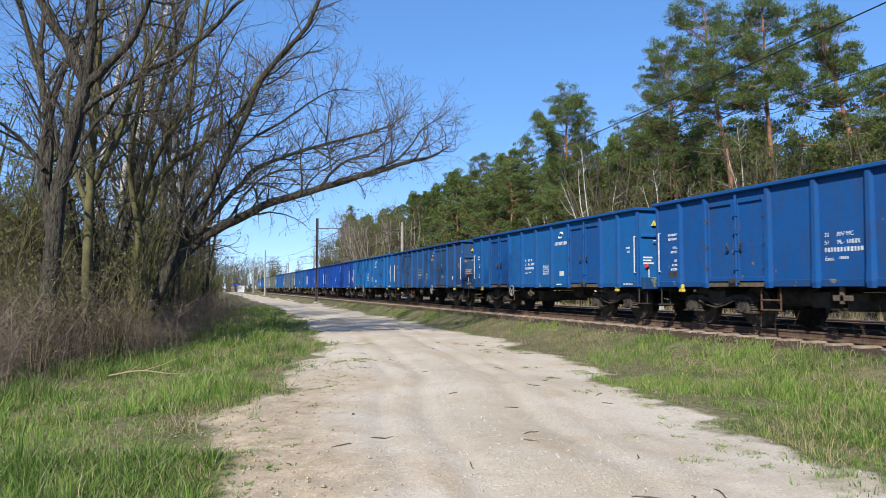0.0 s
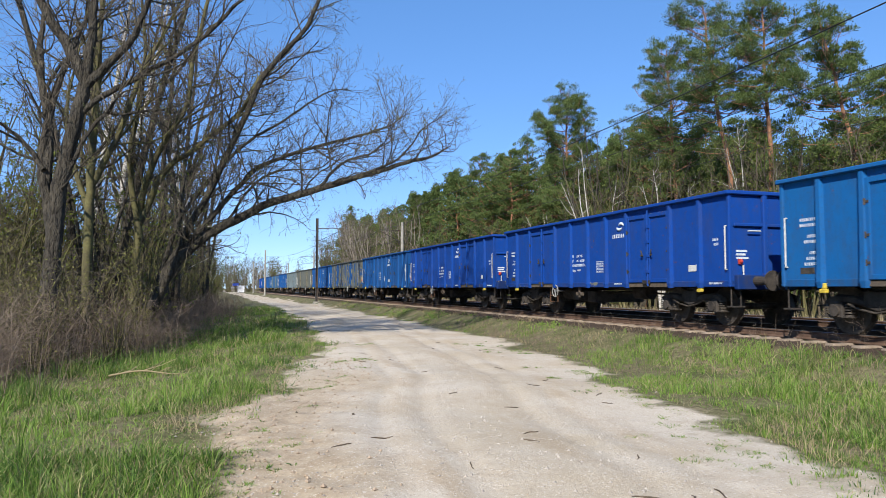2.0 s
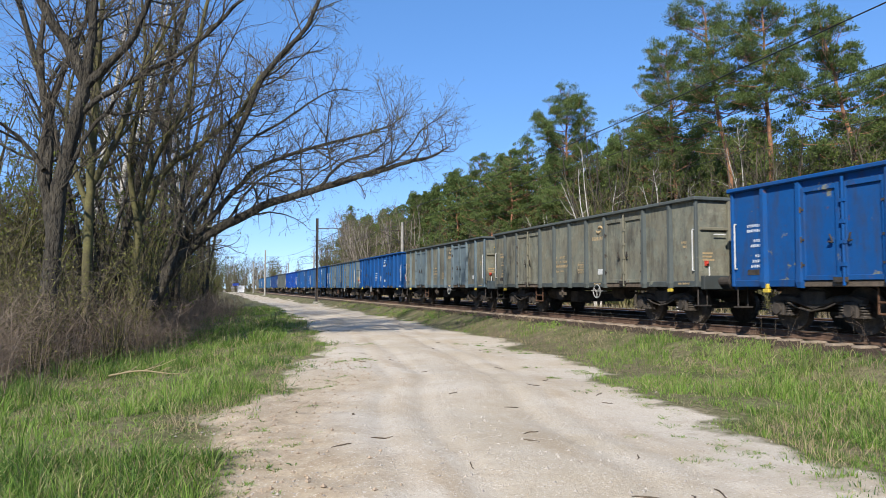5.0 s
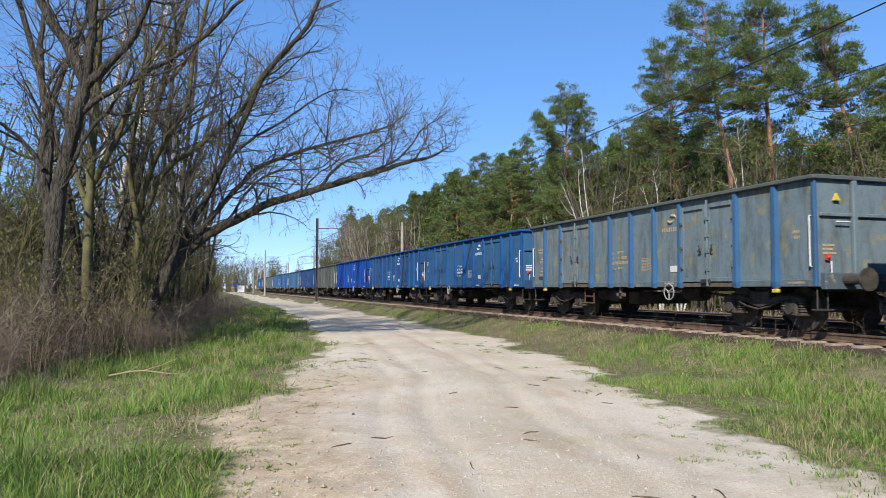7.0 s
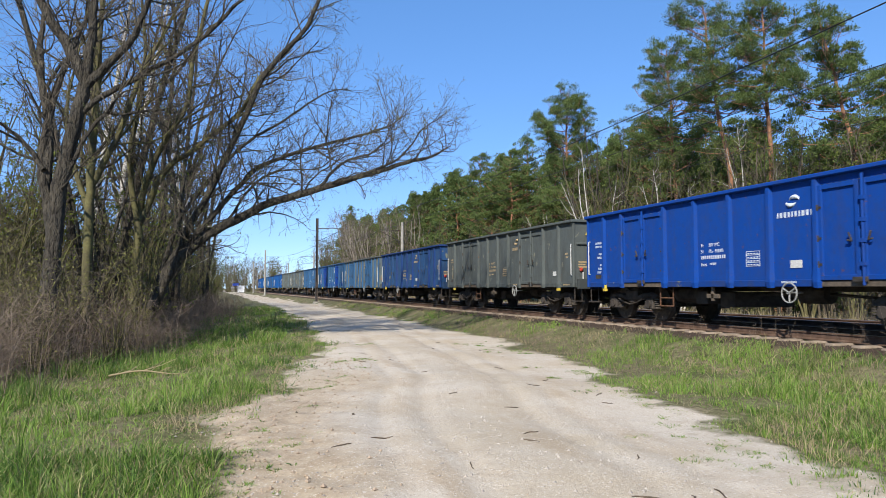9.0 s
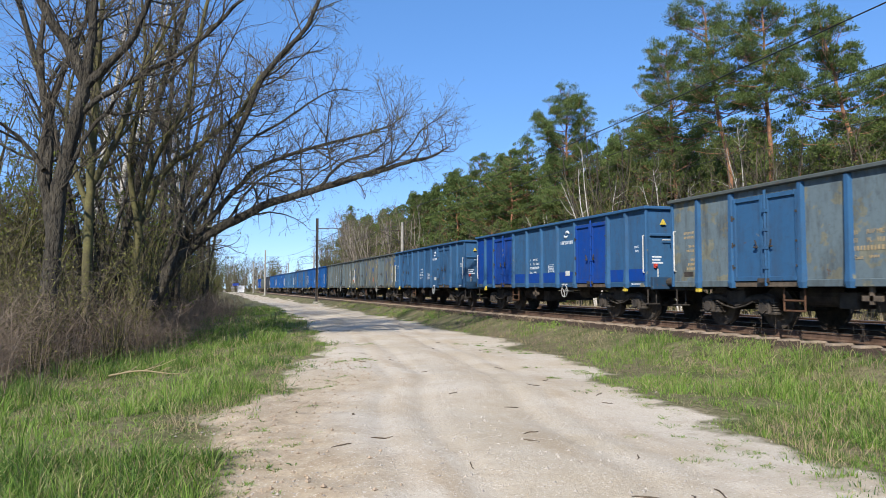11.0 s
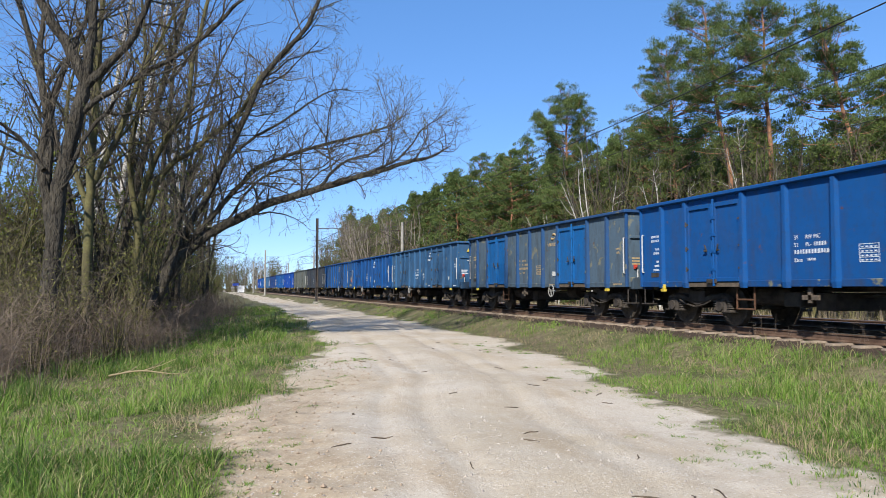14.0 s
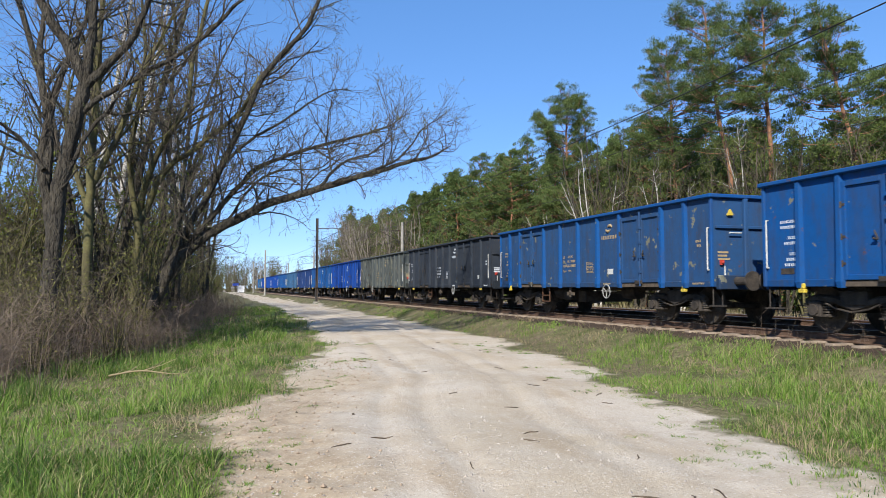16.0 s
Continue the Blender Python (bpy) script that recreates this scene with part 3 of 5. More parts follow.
    for e in (-1, 1):
        y = e * HALF
        y0, y1 = sorted((y, y - e * t))
        part("end_wall", boxes((-WID + t, WID - t, y0, y1, SILL + 0.05, TOP - 0.08)), P, w)
        q0, q1 = sorted((y + e * 0.085, y - e * 0.06))
        part("top_rail", boxes((-WID - 0.115, WID + 0.115, q0, q1, TOP - 0.092, TOP + 0.002), bevel=0.018), P, w)
        for x in (-0.55, 0.55):
            q0, q1 = sorted((y, y + e * 0.10))
            part("end_rib", boxes((x - 0.06, x + 0.06, q0, q1, SILL + 0.1, TOP - 0.09), bevel=0.02), P, w)
        q0, q1 = sorted((y, y + e * 0.06))
        part("end_rib", boxes((-1.4, 1.4, q0, q1, 2.3, 2.38), bevel=0.015), P, w)
        q0, q1 = sorted((y - e * 0.05, y + e * 0.035))
        for s in (-1, 1):
            bm = bmesh.new()
            box(bm, s * WID - 0.05, s * WID + 0.03, q0, q1, SILL, TOP - 0.08, 0.015)
            # gusset under the top rail
            part("corner_post", bm, P, w)
        q0, q1 = sorted((y - e * 0.02, y + e * 0.12))
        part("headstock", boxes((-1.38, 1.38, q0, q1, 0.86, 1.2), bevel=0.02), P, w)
        for s in (-1, 1):
            bm = bmesh.new()
            cyl(bm, (s * 0.875, y + e * 0.12, 1.06), (s * 0.875, y + e * 0.50, 1.06), 0.105, 14, 0.09)
            cyl(bm, (s * 0.875, y + e * 0.50, 1.06), (s * 0.875, y + e * 0.63, 1.06), 0.075, 12)
            cyl(bm, (s * 0.875, y + e * 0.60, 1.06), (s * 0.875, y + e * 0.64, 1.06), 0.225, 20)
            part("buffer", bm, M["grime"], w, "greasy round buffer")
            # step and shunter's grip
            bm = bmesh.new()
            for z in (0.46,):
                box(bm, s * 1.30 - 0.16, s * 1.30 + 0.16, y - e * 0.05 - 0.12, y - e * 0.05 + 0.12, z, z + 0.03)
            for dx in (-0.13, 0.13):
                cyl(bm, (s * 1.30 + dx, y - e * 0.05, z), (s * 1.30 + dx, y - e * 0.05, 0.92), 0.015, 6)
            part("step", bm, M["grime"], w)
        bm = bmesh.new()
        cyl(bm, (0, y, 1.05), (0, y + e * 0.5, 1.05), 0.06, 8)
        cyl(bm, (0, y + e * 0.5, 1.05), (0, y + e * 0.63, 0.98), 0.045, 8)
        part("coupling", bm, M["grime"], w)
        # white grab rails on the corner
        for s in (-1, 1):
            bm = bmesh.new()
            x = s * (WID + 0.055)
            cyl(bm, (x, y - e * 0.10, 1.32), (x, y - e * 0.10, 2.32), 0.017, 8)
            for z in (1.32, 2.32):
                cyl(bm, (x, y - e * 0.10, z), (s * (WID - 0.02), y - e * 0.10, z), 0.015, 6)
            part("grab_rail", bm, M["handle_white"], w, "white grab rail")
        bm = bmesh.new()
        for s in (-1, 1):
            cyl(bm, (s * 1.05, y + e * 0.09, 2.2), (s * 0.7, y + e * 0.09, 2.2), 0.016, 6)
            cyl(bm, (s * 1.2, y + e * 0.09, 1.42), (s * 1.2, y + e * 0.09, 1.0), 0.016, 6)
        tagged(part("end_grips", bm, M["handle_white"], w, "white end grips"), kind="stuff")
        bm = boxes((-WID - 0.07, -WID + 0.0, y - e * 1.02 - 0.045, y - e * 1.02 + 0.045, 0.88, 0.99),
                   (-WID - 0.08, -WID + 0.0, y - e * 1.02 - 0.08, y - e * 1.02 + 0.08, 0.80, 0.88), bevel=0.01)
        part("jacking_bracket", bm, M["yellow"], w, "yellow jacking bracket")
        bm = bmesh.new()
        bmesh.ops.create_uvsphere(bm, u_segments=10, v_segments=6, radius=0.035, matrix=pose(-WID + 0.25, y + e * 0.07, 1.5))
        box(bm, -WID + 0.2, -WID + 0.3, y + e * 0.03 - 0.02, y + e * 0.03 + 0.02, 1.44, 1.56)
        part("red_reflector", bm, M["red"], w)
        bm = bmesh.new()
        for i, wd in enumerate((0.3, 0.26, 0.34)):
            q0, q1 = sorted((y + e * 0.001, y + e * 0.006))
            box(bm, -1.32, -1.32 + wd, q0, q1, 1.72 - i * 0.08, 1.765 - i * 0.08)
        part("end_marking", bm, M["white"], w)
    part("wagon_floor", boxes((-WID + 0.03, WID - 0.03, -HALF + 0.03, HALF - 0.03, 1.16, 1.24)), M["rust"], w, "rust-brown wagon floor")
    bm = boxes((-0.32, -0.2, -HALF, HALF, 0.82, 1.16), (0.2, 0.32, -HALF, HALF, 0.82, 1.16), bevel=0.01)
    for y in (-5.4, -4.45, -2.45, -1.2, 0, 1.2, 2.45, 4.45, 5.4):
        box(bm, -WID + 0.13, WID - 0.13, y - 0.06, y + 0.06, 0.94, 1.16)
    part("underframe", bm, M["grime"], w)
    for yc in (-4.5, 4.5):
        make_bogie(w, yc)
    # brake gear
    bm = bmesh.new()
    cyl(bm, (-0.6, 1.9, 0.72), (-0.6, 3.0, 0.72), 0.21, 16)
    part("air_tank", bm, M["grime"], w, "black air tank")
    bm = bmesh.new()
    cyl(bm, (-0.3, -1.6, 0.76), (-0.3, -0.9, 0.76), 0.2, 16)
    cyl(bm, (-0.3, -0.9, 0.76), (-0.3, 1.9, 0.70), 0.03, 8)
    cyl(bm, (-0.3, -1.6, 0.76), (-0.3, -3.5, 0.66), 0.03, 8)
    part("brake_cylinder", bm, M["grime"], w)
    bm = boxes((-1.1, -0.2, 1.3, 1.75, 0.5, 0.82), (-0.9, 0.9, 0.6, 1.1, 0.44, 0.8), bevel=0.02)
    part("brake_box", bm, M["grime"], w)
    hb = part("brake_lever_box", boxes((-1.40, -1.34, 0.55, 0.95, 0.66, 0.76), (-1.40, -1.34, 0.72, 0.8, 0.6, 0.92)), M["plank"], w, "dull brake change-over handle")
    bm = bmesh.new()
    for y in (2.3, 2.85):
        cyl(bm, (-1.36, y, 0.42), (-1.36, y, 0.93), 0.02, 6)
    for z in (0.43, 0.64):
        cyl(bm, (-1.36, 2.3, z), (-1.36, 2.85, z), 0.022, 6)
    part("side_step", bm, M["rust"], w, "rusty wire step")
    # hand-brake wheel: rim, spokes and hub
    hw = []
    for i in range(25):
        g = i * math.tau / 24
        hw.append((-1.54, -1.75 + 0.20 * math.cos(g), 0.80 + 0.20 * math.sin(g)))
    paths = [(hw, [0.016] * 25)]
    for i in range(3):
        g = i * math.tau / 3 + 0.5
        paths.append(([(-1.54, -1.75, 0.80), (-1.54, -1.75 + 0.19 * math.cos(g), 0.80 + 0.19 * math.sin(g))], [0.018, 0.016]))
    paths.append(([(-1.58, -1.75, 0.80), (-1.2, -1.75, 0.80)], [0.03, 0.02]))
    part("brake_wheel", tube_mesh("brake_wheel", paths, M["dull_enamel"], 6), None, w, "pale three-spoked hand-brake wheel")
    # markings on the near side, in lines of bars
    X = -WID - 0.002
    lettering("31", 0.115, X, 1.03, 1.875, w)
    lettering("RIV MC", 0.115, X, 0.74, 1.875, w)
    lettering("51", 0.115, X, 1.03, 1.725, w)
    lettering("PL-", 0.115, X, 0.74, 1.725, w)
    bars([0.27], X, 0.25, 1.805, 0.078, 0.05, rng, "owner_marking", M["white"], w)
    bars([0.84], X, 0.18, 1.665, 0.085, 0.05, rng, "number_marking", M["white"], w)
    lettering("Eaos", 0.115, X, 1.03, 1.42, w)
    bars([0.2], X, 0.5, 1.49, 0.05, 0.03, rng, "class_marking", M["white"], w)
    bm = boxes(*[(X - 0.004, X, -0.89, -0.5, z, z + 0.012) for z in (1.69, 1.61, 1.53, 1.45, 1.37)], (X - 0.004, X, -0.90, -0.888, 1.365, 1.705), (X - 0.004, X, -0.5, -0.488, 1.365, 1.705))
    for z in (1.625, 1.545, 1.465, 1.385):
        for y in (-0.58, -0.67, -0.76, -0.85):
            box(bm, X - 0.004, X, y, y + 0.05, z + 0.008, z + 0.034)
    part("load_table", bm, M["white"], w)
    part("label_plate", boxes((X - 0.012, X, -5.2, -4.9, 1.30, 1.46), bevel=0.004), M["handle_white"], w, "white label plate")
    bars([0.2, 0.16], X, -5.98, 2.06, 0.06, 0.05, rng, "weight_marking", M["white"], w)
    bars([0.38, 0.40, 0.0, 0.2, 0.28, 0.0, 0.15, 0.24, 0.3], X, 5.56, 2.28, 0.06, 0.05, rng, "inspection_marking", M["white"], w)
    part("chalk_board", boxes((X - 0.005, X, 5.6, 5.95, 1.18, 1.30)), M["grime"], w, "black stencilled panel")
    bars([0.45], X - 0.012, -6.1, 1.03, 0.045, 0.02, rng, "sill_marking", M["white"], w)
    bars([0.4], X - 0.012, -1.9, 1.04, 0.04, 0.02, rng, "sill_marking", M["white"], w)
    # emblem: two bent strokes over a line of letter-sized bars
    paths = []
    for q in (0, 1):
        pts = []
        for i in range(9):
            g = math.pi * (0.05 + 0.85 * i / 8) + math.pi * q
            pts.append((X - 0.002, -1.84 - 0.13 * math.cos(g) + (0.04 if q else -0.04), 2.66 + 0.085 * math.sin(g)))
        paths.append((pts, [0.006, 0.022, 0.034, 0.042, 0.044, 0.040, 0.030, 0.016, 0.006]))
    part("emblem", tube_mesh("emblem", paths, M["white"], 6), None, w)
    bars([0.92], X, -2.34, 2.45, 0.11, 0.05, rng, "emblem_line", M["white"], w)
    # warning triangle on the near end
    bm = bmesh.new()
    a_, b_, c_ = [bm.verts.new((-0.98 + dx, -HALF - 0.066, 2.62 + dz)) for dx, dz in ((-0.08, 0), (0.08, 0), (0, 0.15))]
    bm.faces.new((a_, b_, c_))
    ext = bmesh.ops.extrude_face_region(bm, geom=bm.faces[:])
    bmesh.ops.translate(bm, vec=(0, 0.06, 0), verts=[v_ for v_ in ext["geom"] if isinstance(v_, bmesh.types.BMVert)])
    part("warning_triangle", bm, M["yellow"], w, "yellow warning triangle")
    return w


ROYAL, BLUE, AZURE = (0.001, 0.040, 0.222), (0.002, 0.058, 0.205), (0.003, 0.086, 0.26)
STEEL, DUSTY, NAVY = (0.025, 0.085, 0.18), (0.014, 0.055, 0.145), (0.006, 0.03, 0.12)
GREY, OLIVE, TAN, DARK = (0.11, 0.145, 0.16), (0.07, 0.08, 0.075), (0.15, 0.14, 0.10), (0.024, 0.03, 0.04)
# per wagon: walls, wear of walls, ribs, doors, marking colour
LOOKS = {0: (BLUE, .22, BLUE, BLUE, 0), 1: (AZURE, .15, BLUE, BLUE, 0), 2: (DUSTY, .3, BLUE, DUSTY, 1),
         3: (AZURE, .1, AZURE, AZURE, 0), 4: (ROYAL, .05, ROYAL, ROYAL, 0), 5: (ROYAL, .05, ROYAL, ROYAL, 0), 6: (BLUE, .15, BLUE, BLUE, 0),
         7: (BLUE, .60, OLIVE, BLUE, 1), 8: (BLUE, .3, BLUE, BLUE, 0), 9: (TAN, .6, OLIVE, TAN, 1), 10: (TAN, .6, GREY, GREY, 1),
         11: (BLUE, .15, BLUE, BLUE, 0), 12: (GREY, .45, STEEL, GREY, 1), 13: (STEEL, .2, BLUE, STEEL, 0), 14: (DUSTY, .25, BLUE, DUSTY, 0),
         15: (ROYAL, .05, ROYAL, ROYAL, 0), 16: (OLIVE, .3, OLIVE, OLIVE, 1), 17: (DUSTY, .3, NAVY, DUSTY, 1), 18: (GREY, .5, STEEL, STEEL, 1),
         19: (STEEL, .22, STEEL, ROYAL, 0), 20: (STEEL, .2, STEEL, STEEL, 0), 21: ((0.012, 0.075, 0.24), .76, OLIVE, GREY, 1), 22: (GREY, .5, OLIVE, GREY, 0),
         23: (BLUE, .12, BLUE, BLUE, 0), 24: ((0.065, 0.10, 0.135), .4, DUSTY, AZURE, 1), 25: (STEEL, .3, STEEL, STEEL, 0), 26: (BLUE, .25, BLUE, BLUE, 0),
         27: (DUSTY, .33, BLUE, DUSTY, 1), 28: (DARK, .2, DARK, DARK, 0), 29: (OLIVE, .5, OLIVE, OLIVE, 1), 30: (ROYAL, .1, ROYAL, ROYAL, 0),
         31: (BLUE, .2, BLUE, BLUE, 0), 32: (NAVY, .2, NAVY, NAVY, 0)}
WORDS = {(0.012, 0.075, 0.24): "patchy grey-blue", (0.065, 0.10, 0.135): "faded blue-grey", ROYAL: "royal blue", BLUE: "mid-blue", AZURE: "bright azure blue", STEEL: "faded steel-blue", DUSTY: "dusty blue", NAVY: "navy blue",
         GREY: "weathered grey", OLIVE: "dirty olive-grey", TAN: "patchy tan", DARK: "sooty black-blue"}
WAGONS = []


def make_train():
    wide, close = make_wagon(*WIDE_BAYS), make_wagon(*CLOSE_BAYS)
    rng = np.random.default_rng(3)
    pool = [(BLUE, .2, BLUE, BLUE, 0), (ROYAL, .1, ROYAL, ROYAL, 0), (GREY, .5, STEEL, GREY, 1), (NAVY, .2, NAVY, NAVY, 0), (STEEL, .3, STEEL, STEEL, 0), (AZURE, .1, AZURE, AZURE, 0)]
    for k in range(0, 41):
        w = wide if k == 0 else close if k == CLOSE_BUILT[0] else copy_thing(close if k in CLOSE_BUILT else wide, Matrix.Identity(4))
        body, wear, rib, door, mark = LOOKS[k] if k in LOOKS else pool[int(rng.integers(len(pool)))]
        tagged(w, WORDS[body] + " open freight wagon" + (" with worn paint" if wear > 0.4 else "") + (
            " and odd doors" if door != body else ""))
        for o in list(w.children):
            base = o.name.split(".")[0]
            if base == "warning_triangle" and k in NO_TRIANGLE:
                bpy.data.objects.remove(o)
                continue
            if base in PAINTED:
                c = door if base in ("door", "locking_rod") else OLIVE if base == "top_rail" and body in (GREY, TAN) else rib if base in ("rib", "top_rail", "corner_post") else body
                o.color = (*c, wear if base in ("side_wall", "end_wall") or door == body and base == "door" else min(wear, 0.2))
            elif base.endswith("marking") or base.startswith("emblem") or base == "load_table":
                o.material_slots[0].link = "OBJECT"
                o.material_slots[0].material = M["orange"] if mark else M["white"]
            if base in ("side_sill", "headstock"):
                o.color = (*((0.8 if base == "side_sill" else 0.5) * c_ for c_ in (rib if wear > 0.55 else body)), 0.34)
            if base == "label_plate" and k % 3 == 0:
                o.location.y = 3.15
            if base == "brake_wheel" and k in FRONT_WHEEL:
                o.location.y = 3.9
        if k == 19:
            for y0, y1 in ((-HALF + 0.05, -4.5), (-2.4, 2.4), (4.5, HALF - 0.05)):
                o = part("repainted_band", boxes((-WID - 0.008, -WID - 0.003, y0, y1, SILL + 0.16, 1.42 if y0 < 4 else 3.0)), M["paint"], w, "fresh blue repainted band")
                o.color = (*ROYAL, 0.0)
        if k == 21:
            rng2 = np.random.default_rng(4)
            paths = []
            for cy in (-1.95, -0.75):
                for _ in range(7):
                    y0, z0 = cy + rng2.uniform(-0.4, 0.2), rng2.uniform(1.3, 2.0)
                    along = rng2.random() < 0.5
                    y1, z1 = (y0 + rng2.uniform(0.2, 0.45), z0 + rng2.uniform(-0.08, 0.08)) if along else (y0 + rng2.uniform(-0.1, 0.1), z0 - rng2.uniform(0.25, 0.5))
                    paths.append(([(-WID - 0.003, y0, z0), (-WID - 0.003, (y0 + y1) / 2, (z0 + z1) / 2 + 0.02), (-WID - 0.003, y1, z1)], [0.012, 0.016, 0.01]))
            part("sprayed_strokes", tube_mesh("sprayed_strokes", paths, M["red"], 5), None, w, "red sprayed strokes")
        WAGONS.append((k, w))


make_train()


def wagon_pose(k, t):
    """Wagon k at t seconds, on the track's line."""
    s = PITCH_W * (k + 0.489 - SPEED * t) - 3.66 + HALF + SHIFT.get(k, 0.12)
    if s <= 150:
        return pose(12.7, s, RAIL)
    y = 150 + (s - 150) * (1 - ((s - 150) / 900.0) ** 2 / 6)
    return pose(float(track_x(y)), y, RAIL, 0, 0, -math.degrees(math.atan((y - 150) / 900.0)))


def motions():
    for k, w in WAGONS:
        walk(w, [(t, wagon_pose(k, t)) for t in range(0, 17)])


# ---- railway poles and wires ----
def make_pole(x, y, side, h=8.2, concrete=False):
    p = thing("catenary_mast", "pale concrete catenary mast beside the track" if concrete else "dark steel catenary mast beside the track", "mast", "catenary masts",
              m=pose(x, y, float(ground_z(x, y)) - 0.05))
    bm = bmesh.new()
    if concrete:
        cyl(bm, (0, 0, 0), (0, 0, h), 0.19, 14, 0.13)
    else:
        box(bm, -0.11, -0.098, -0.11, 0.11, 0, h)
        box(bm, 0.098, 0.11, -0.11, 0.11, 0, h)
        box(bm, -0.098, 0.098, -0.008, 0.008, 0, h)
        box(bm, -0.12, 0.12, -0.12, -0.111, 1.55, 2.1)
    part("post", bm, M["concrete"] if concrete else M["pole"], p)
    part("foundation", boxes((-0.3, 0.3, -0.3, 0.3, -0.4, 0.18), bevel=0.02), M["concrete"], p)
    paths = [([(0, 0, 7.3), (side * 2.6, 0, 7.35)], [0.03, 0.03]), ([(0, 0, 6.0), (side * 2.6, 0, 7.3)], [0.03, 0.03]),
             ([(0, 0, 6.1), (side * 2.9, 0, 5.75)], [0.02, 0.02])]
    part("cantilever", tube_mesh("cantilever", paths, M["pole"], 6), None, p)
    bm = bmesh.new()
    for i in range(4):
        cyl(bm, (side * (0.25 + 0.07 * i), 0, 7.303), (side * (0.28 + 0.07 * i), 0, 7.303), 0.07, 10)
    part("insulator", bm, M["rust"], p)
    return p


for y, c in ((70, False), (138, True), (205, True), (270, True)):
    make_pole(float(track_x(y)) - 2.75, y, 1, 8.3 if y < 100 else 8.6, c)
for y in (5, 74, 142, 209, 275):
    make_pole(float(track_x(y)) + 6.9, y, -1, 8.2, True)


def make_wires():
    for off in TRACKS:
        w = thing("overhead_line", "thin overhead contact wire and catenary above the track", "wire", "", "structure")
        for name, r, base in (("contact_wire", 0.011 if off == 0 else 0.009, 5.35), ("catenary_wire", 0.016 if off == 0 else 0.009, 6.9)):
            pts = []
            for y in np.arange(-66, 342, 4.0):
                s = ((y - 2) % 68) / 68.0
                sag = 0 if name == "contact_wire" else 0.75 * 4 * s * (1 - s)
                pts.append((float(track_x(y)) + off, y, RAIL + base - sag))
            part(name, tube_mesh(name, [(pts, [r] * len(pts))], M["wire"], 5), None, w)
        dr = []
        for y in np.arange(-60, 200, 8.0):
            s = ((y - 2) % 68) / 68.0
            x = float(track_x(y)) + off
            dr.append(([(x, y, RAIL + 5.35), (x, y, RAIL + 6.75 - 3.0 * s * (1 - s))], [0.005, 0.005]))
        part("droppers", tube_mesh("droppers", dr, M["wire"], 4), None, w)


make_wires()


# ---- trees ----
def grow(rng, paths, pts, rads, level, depth, spread, lift, density, tips, length, thick=0.013):
    """Side shoots from a limb, each bending upwards, and shoots from those."""
    n = len(pts)
    seg = np.linalg.norm(np.diff(pts, axis=0), axis=1)
    total = seg.sum()
    count = max(2, int(density[level] * total))
    for q in np.sort(rng.uniform(0.18 if level == 0 else 0.1, 1.0, count)):
        i = min(n - 2, int(q * (n - 1)))
        p = pts[i] + (pts[i + 1] - pts[i]) * (q * (n - 1) - i)
        d = pts[i + 1] - pts[i]
        d = d / (np.linalg.norm(d) + 1e-9)
        side = np.cross(d, rng.normal(size=3))
        side /= np.linalg.norm(side) + 1e-9
        nd = d * rng.uniform(0.4, 0.9) + side * spread * rng.uniform(0.7, 1.2)
        nd[2] += lift * rng.uniform(0.2, 1)
        nd /= np.linalg.norm(nd)
        L = length[level] * rng.uniform(0.5, 1.25) * (1.15 - 0.6 * q)
        r0 = min(rads[i] * 0.6, thick * L + 0.0025)
        k = 6 if level == 0 else 5 if level == 1 else 4
        out = [p]
        cur = nd.copy()
        for _ in range(k - 1):
            cur = cur + rng.normal(size=3) * 0.22
            cur[2] += lift * 0.12
            cur /= np.linalg.norm(cur)
            out.append(out[-1] + cur * L / (k - 1))
        out = np.array(out)
        rr = np.linspace(r0, max(0.003, r0 * 0.3), k)
        paths[min(level + 1, 3)].append((out, rr))
        if level + 1 < depth:
            grow(rng, paths, out, rr, level + 1, depth, spread, lift, density, tips, length, thick)
        else:
            tips.append(out[-1])
            tips.append(out[k // 2])


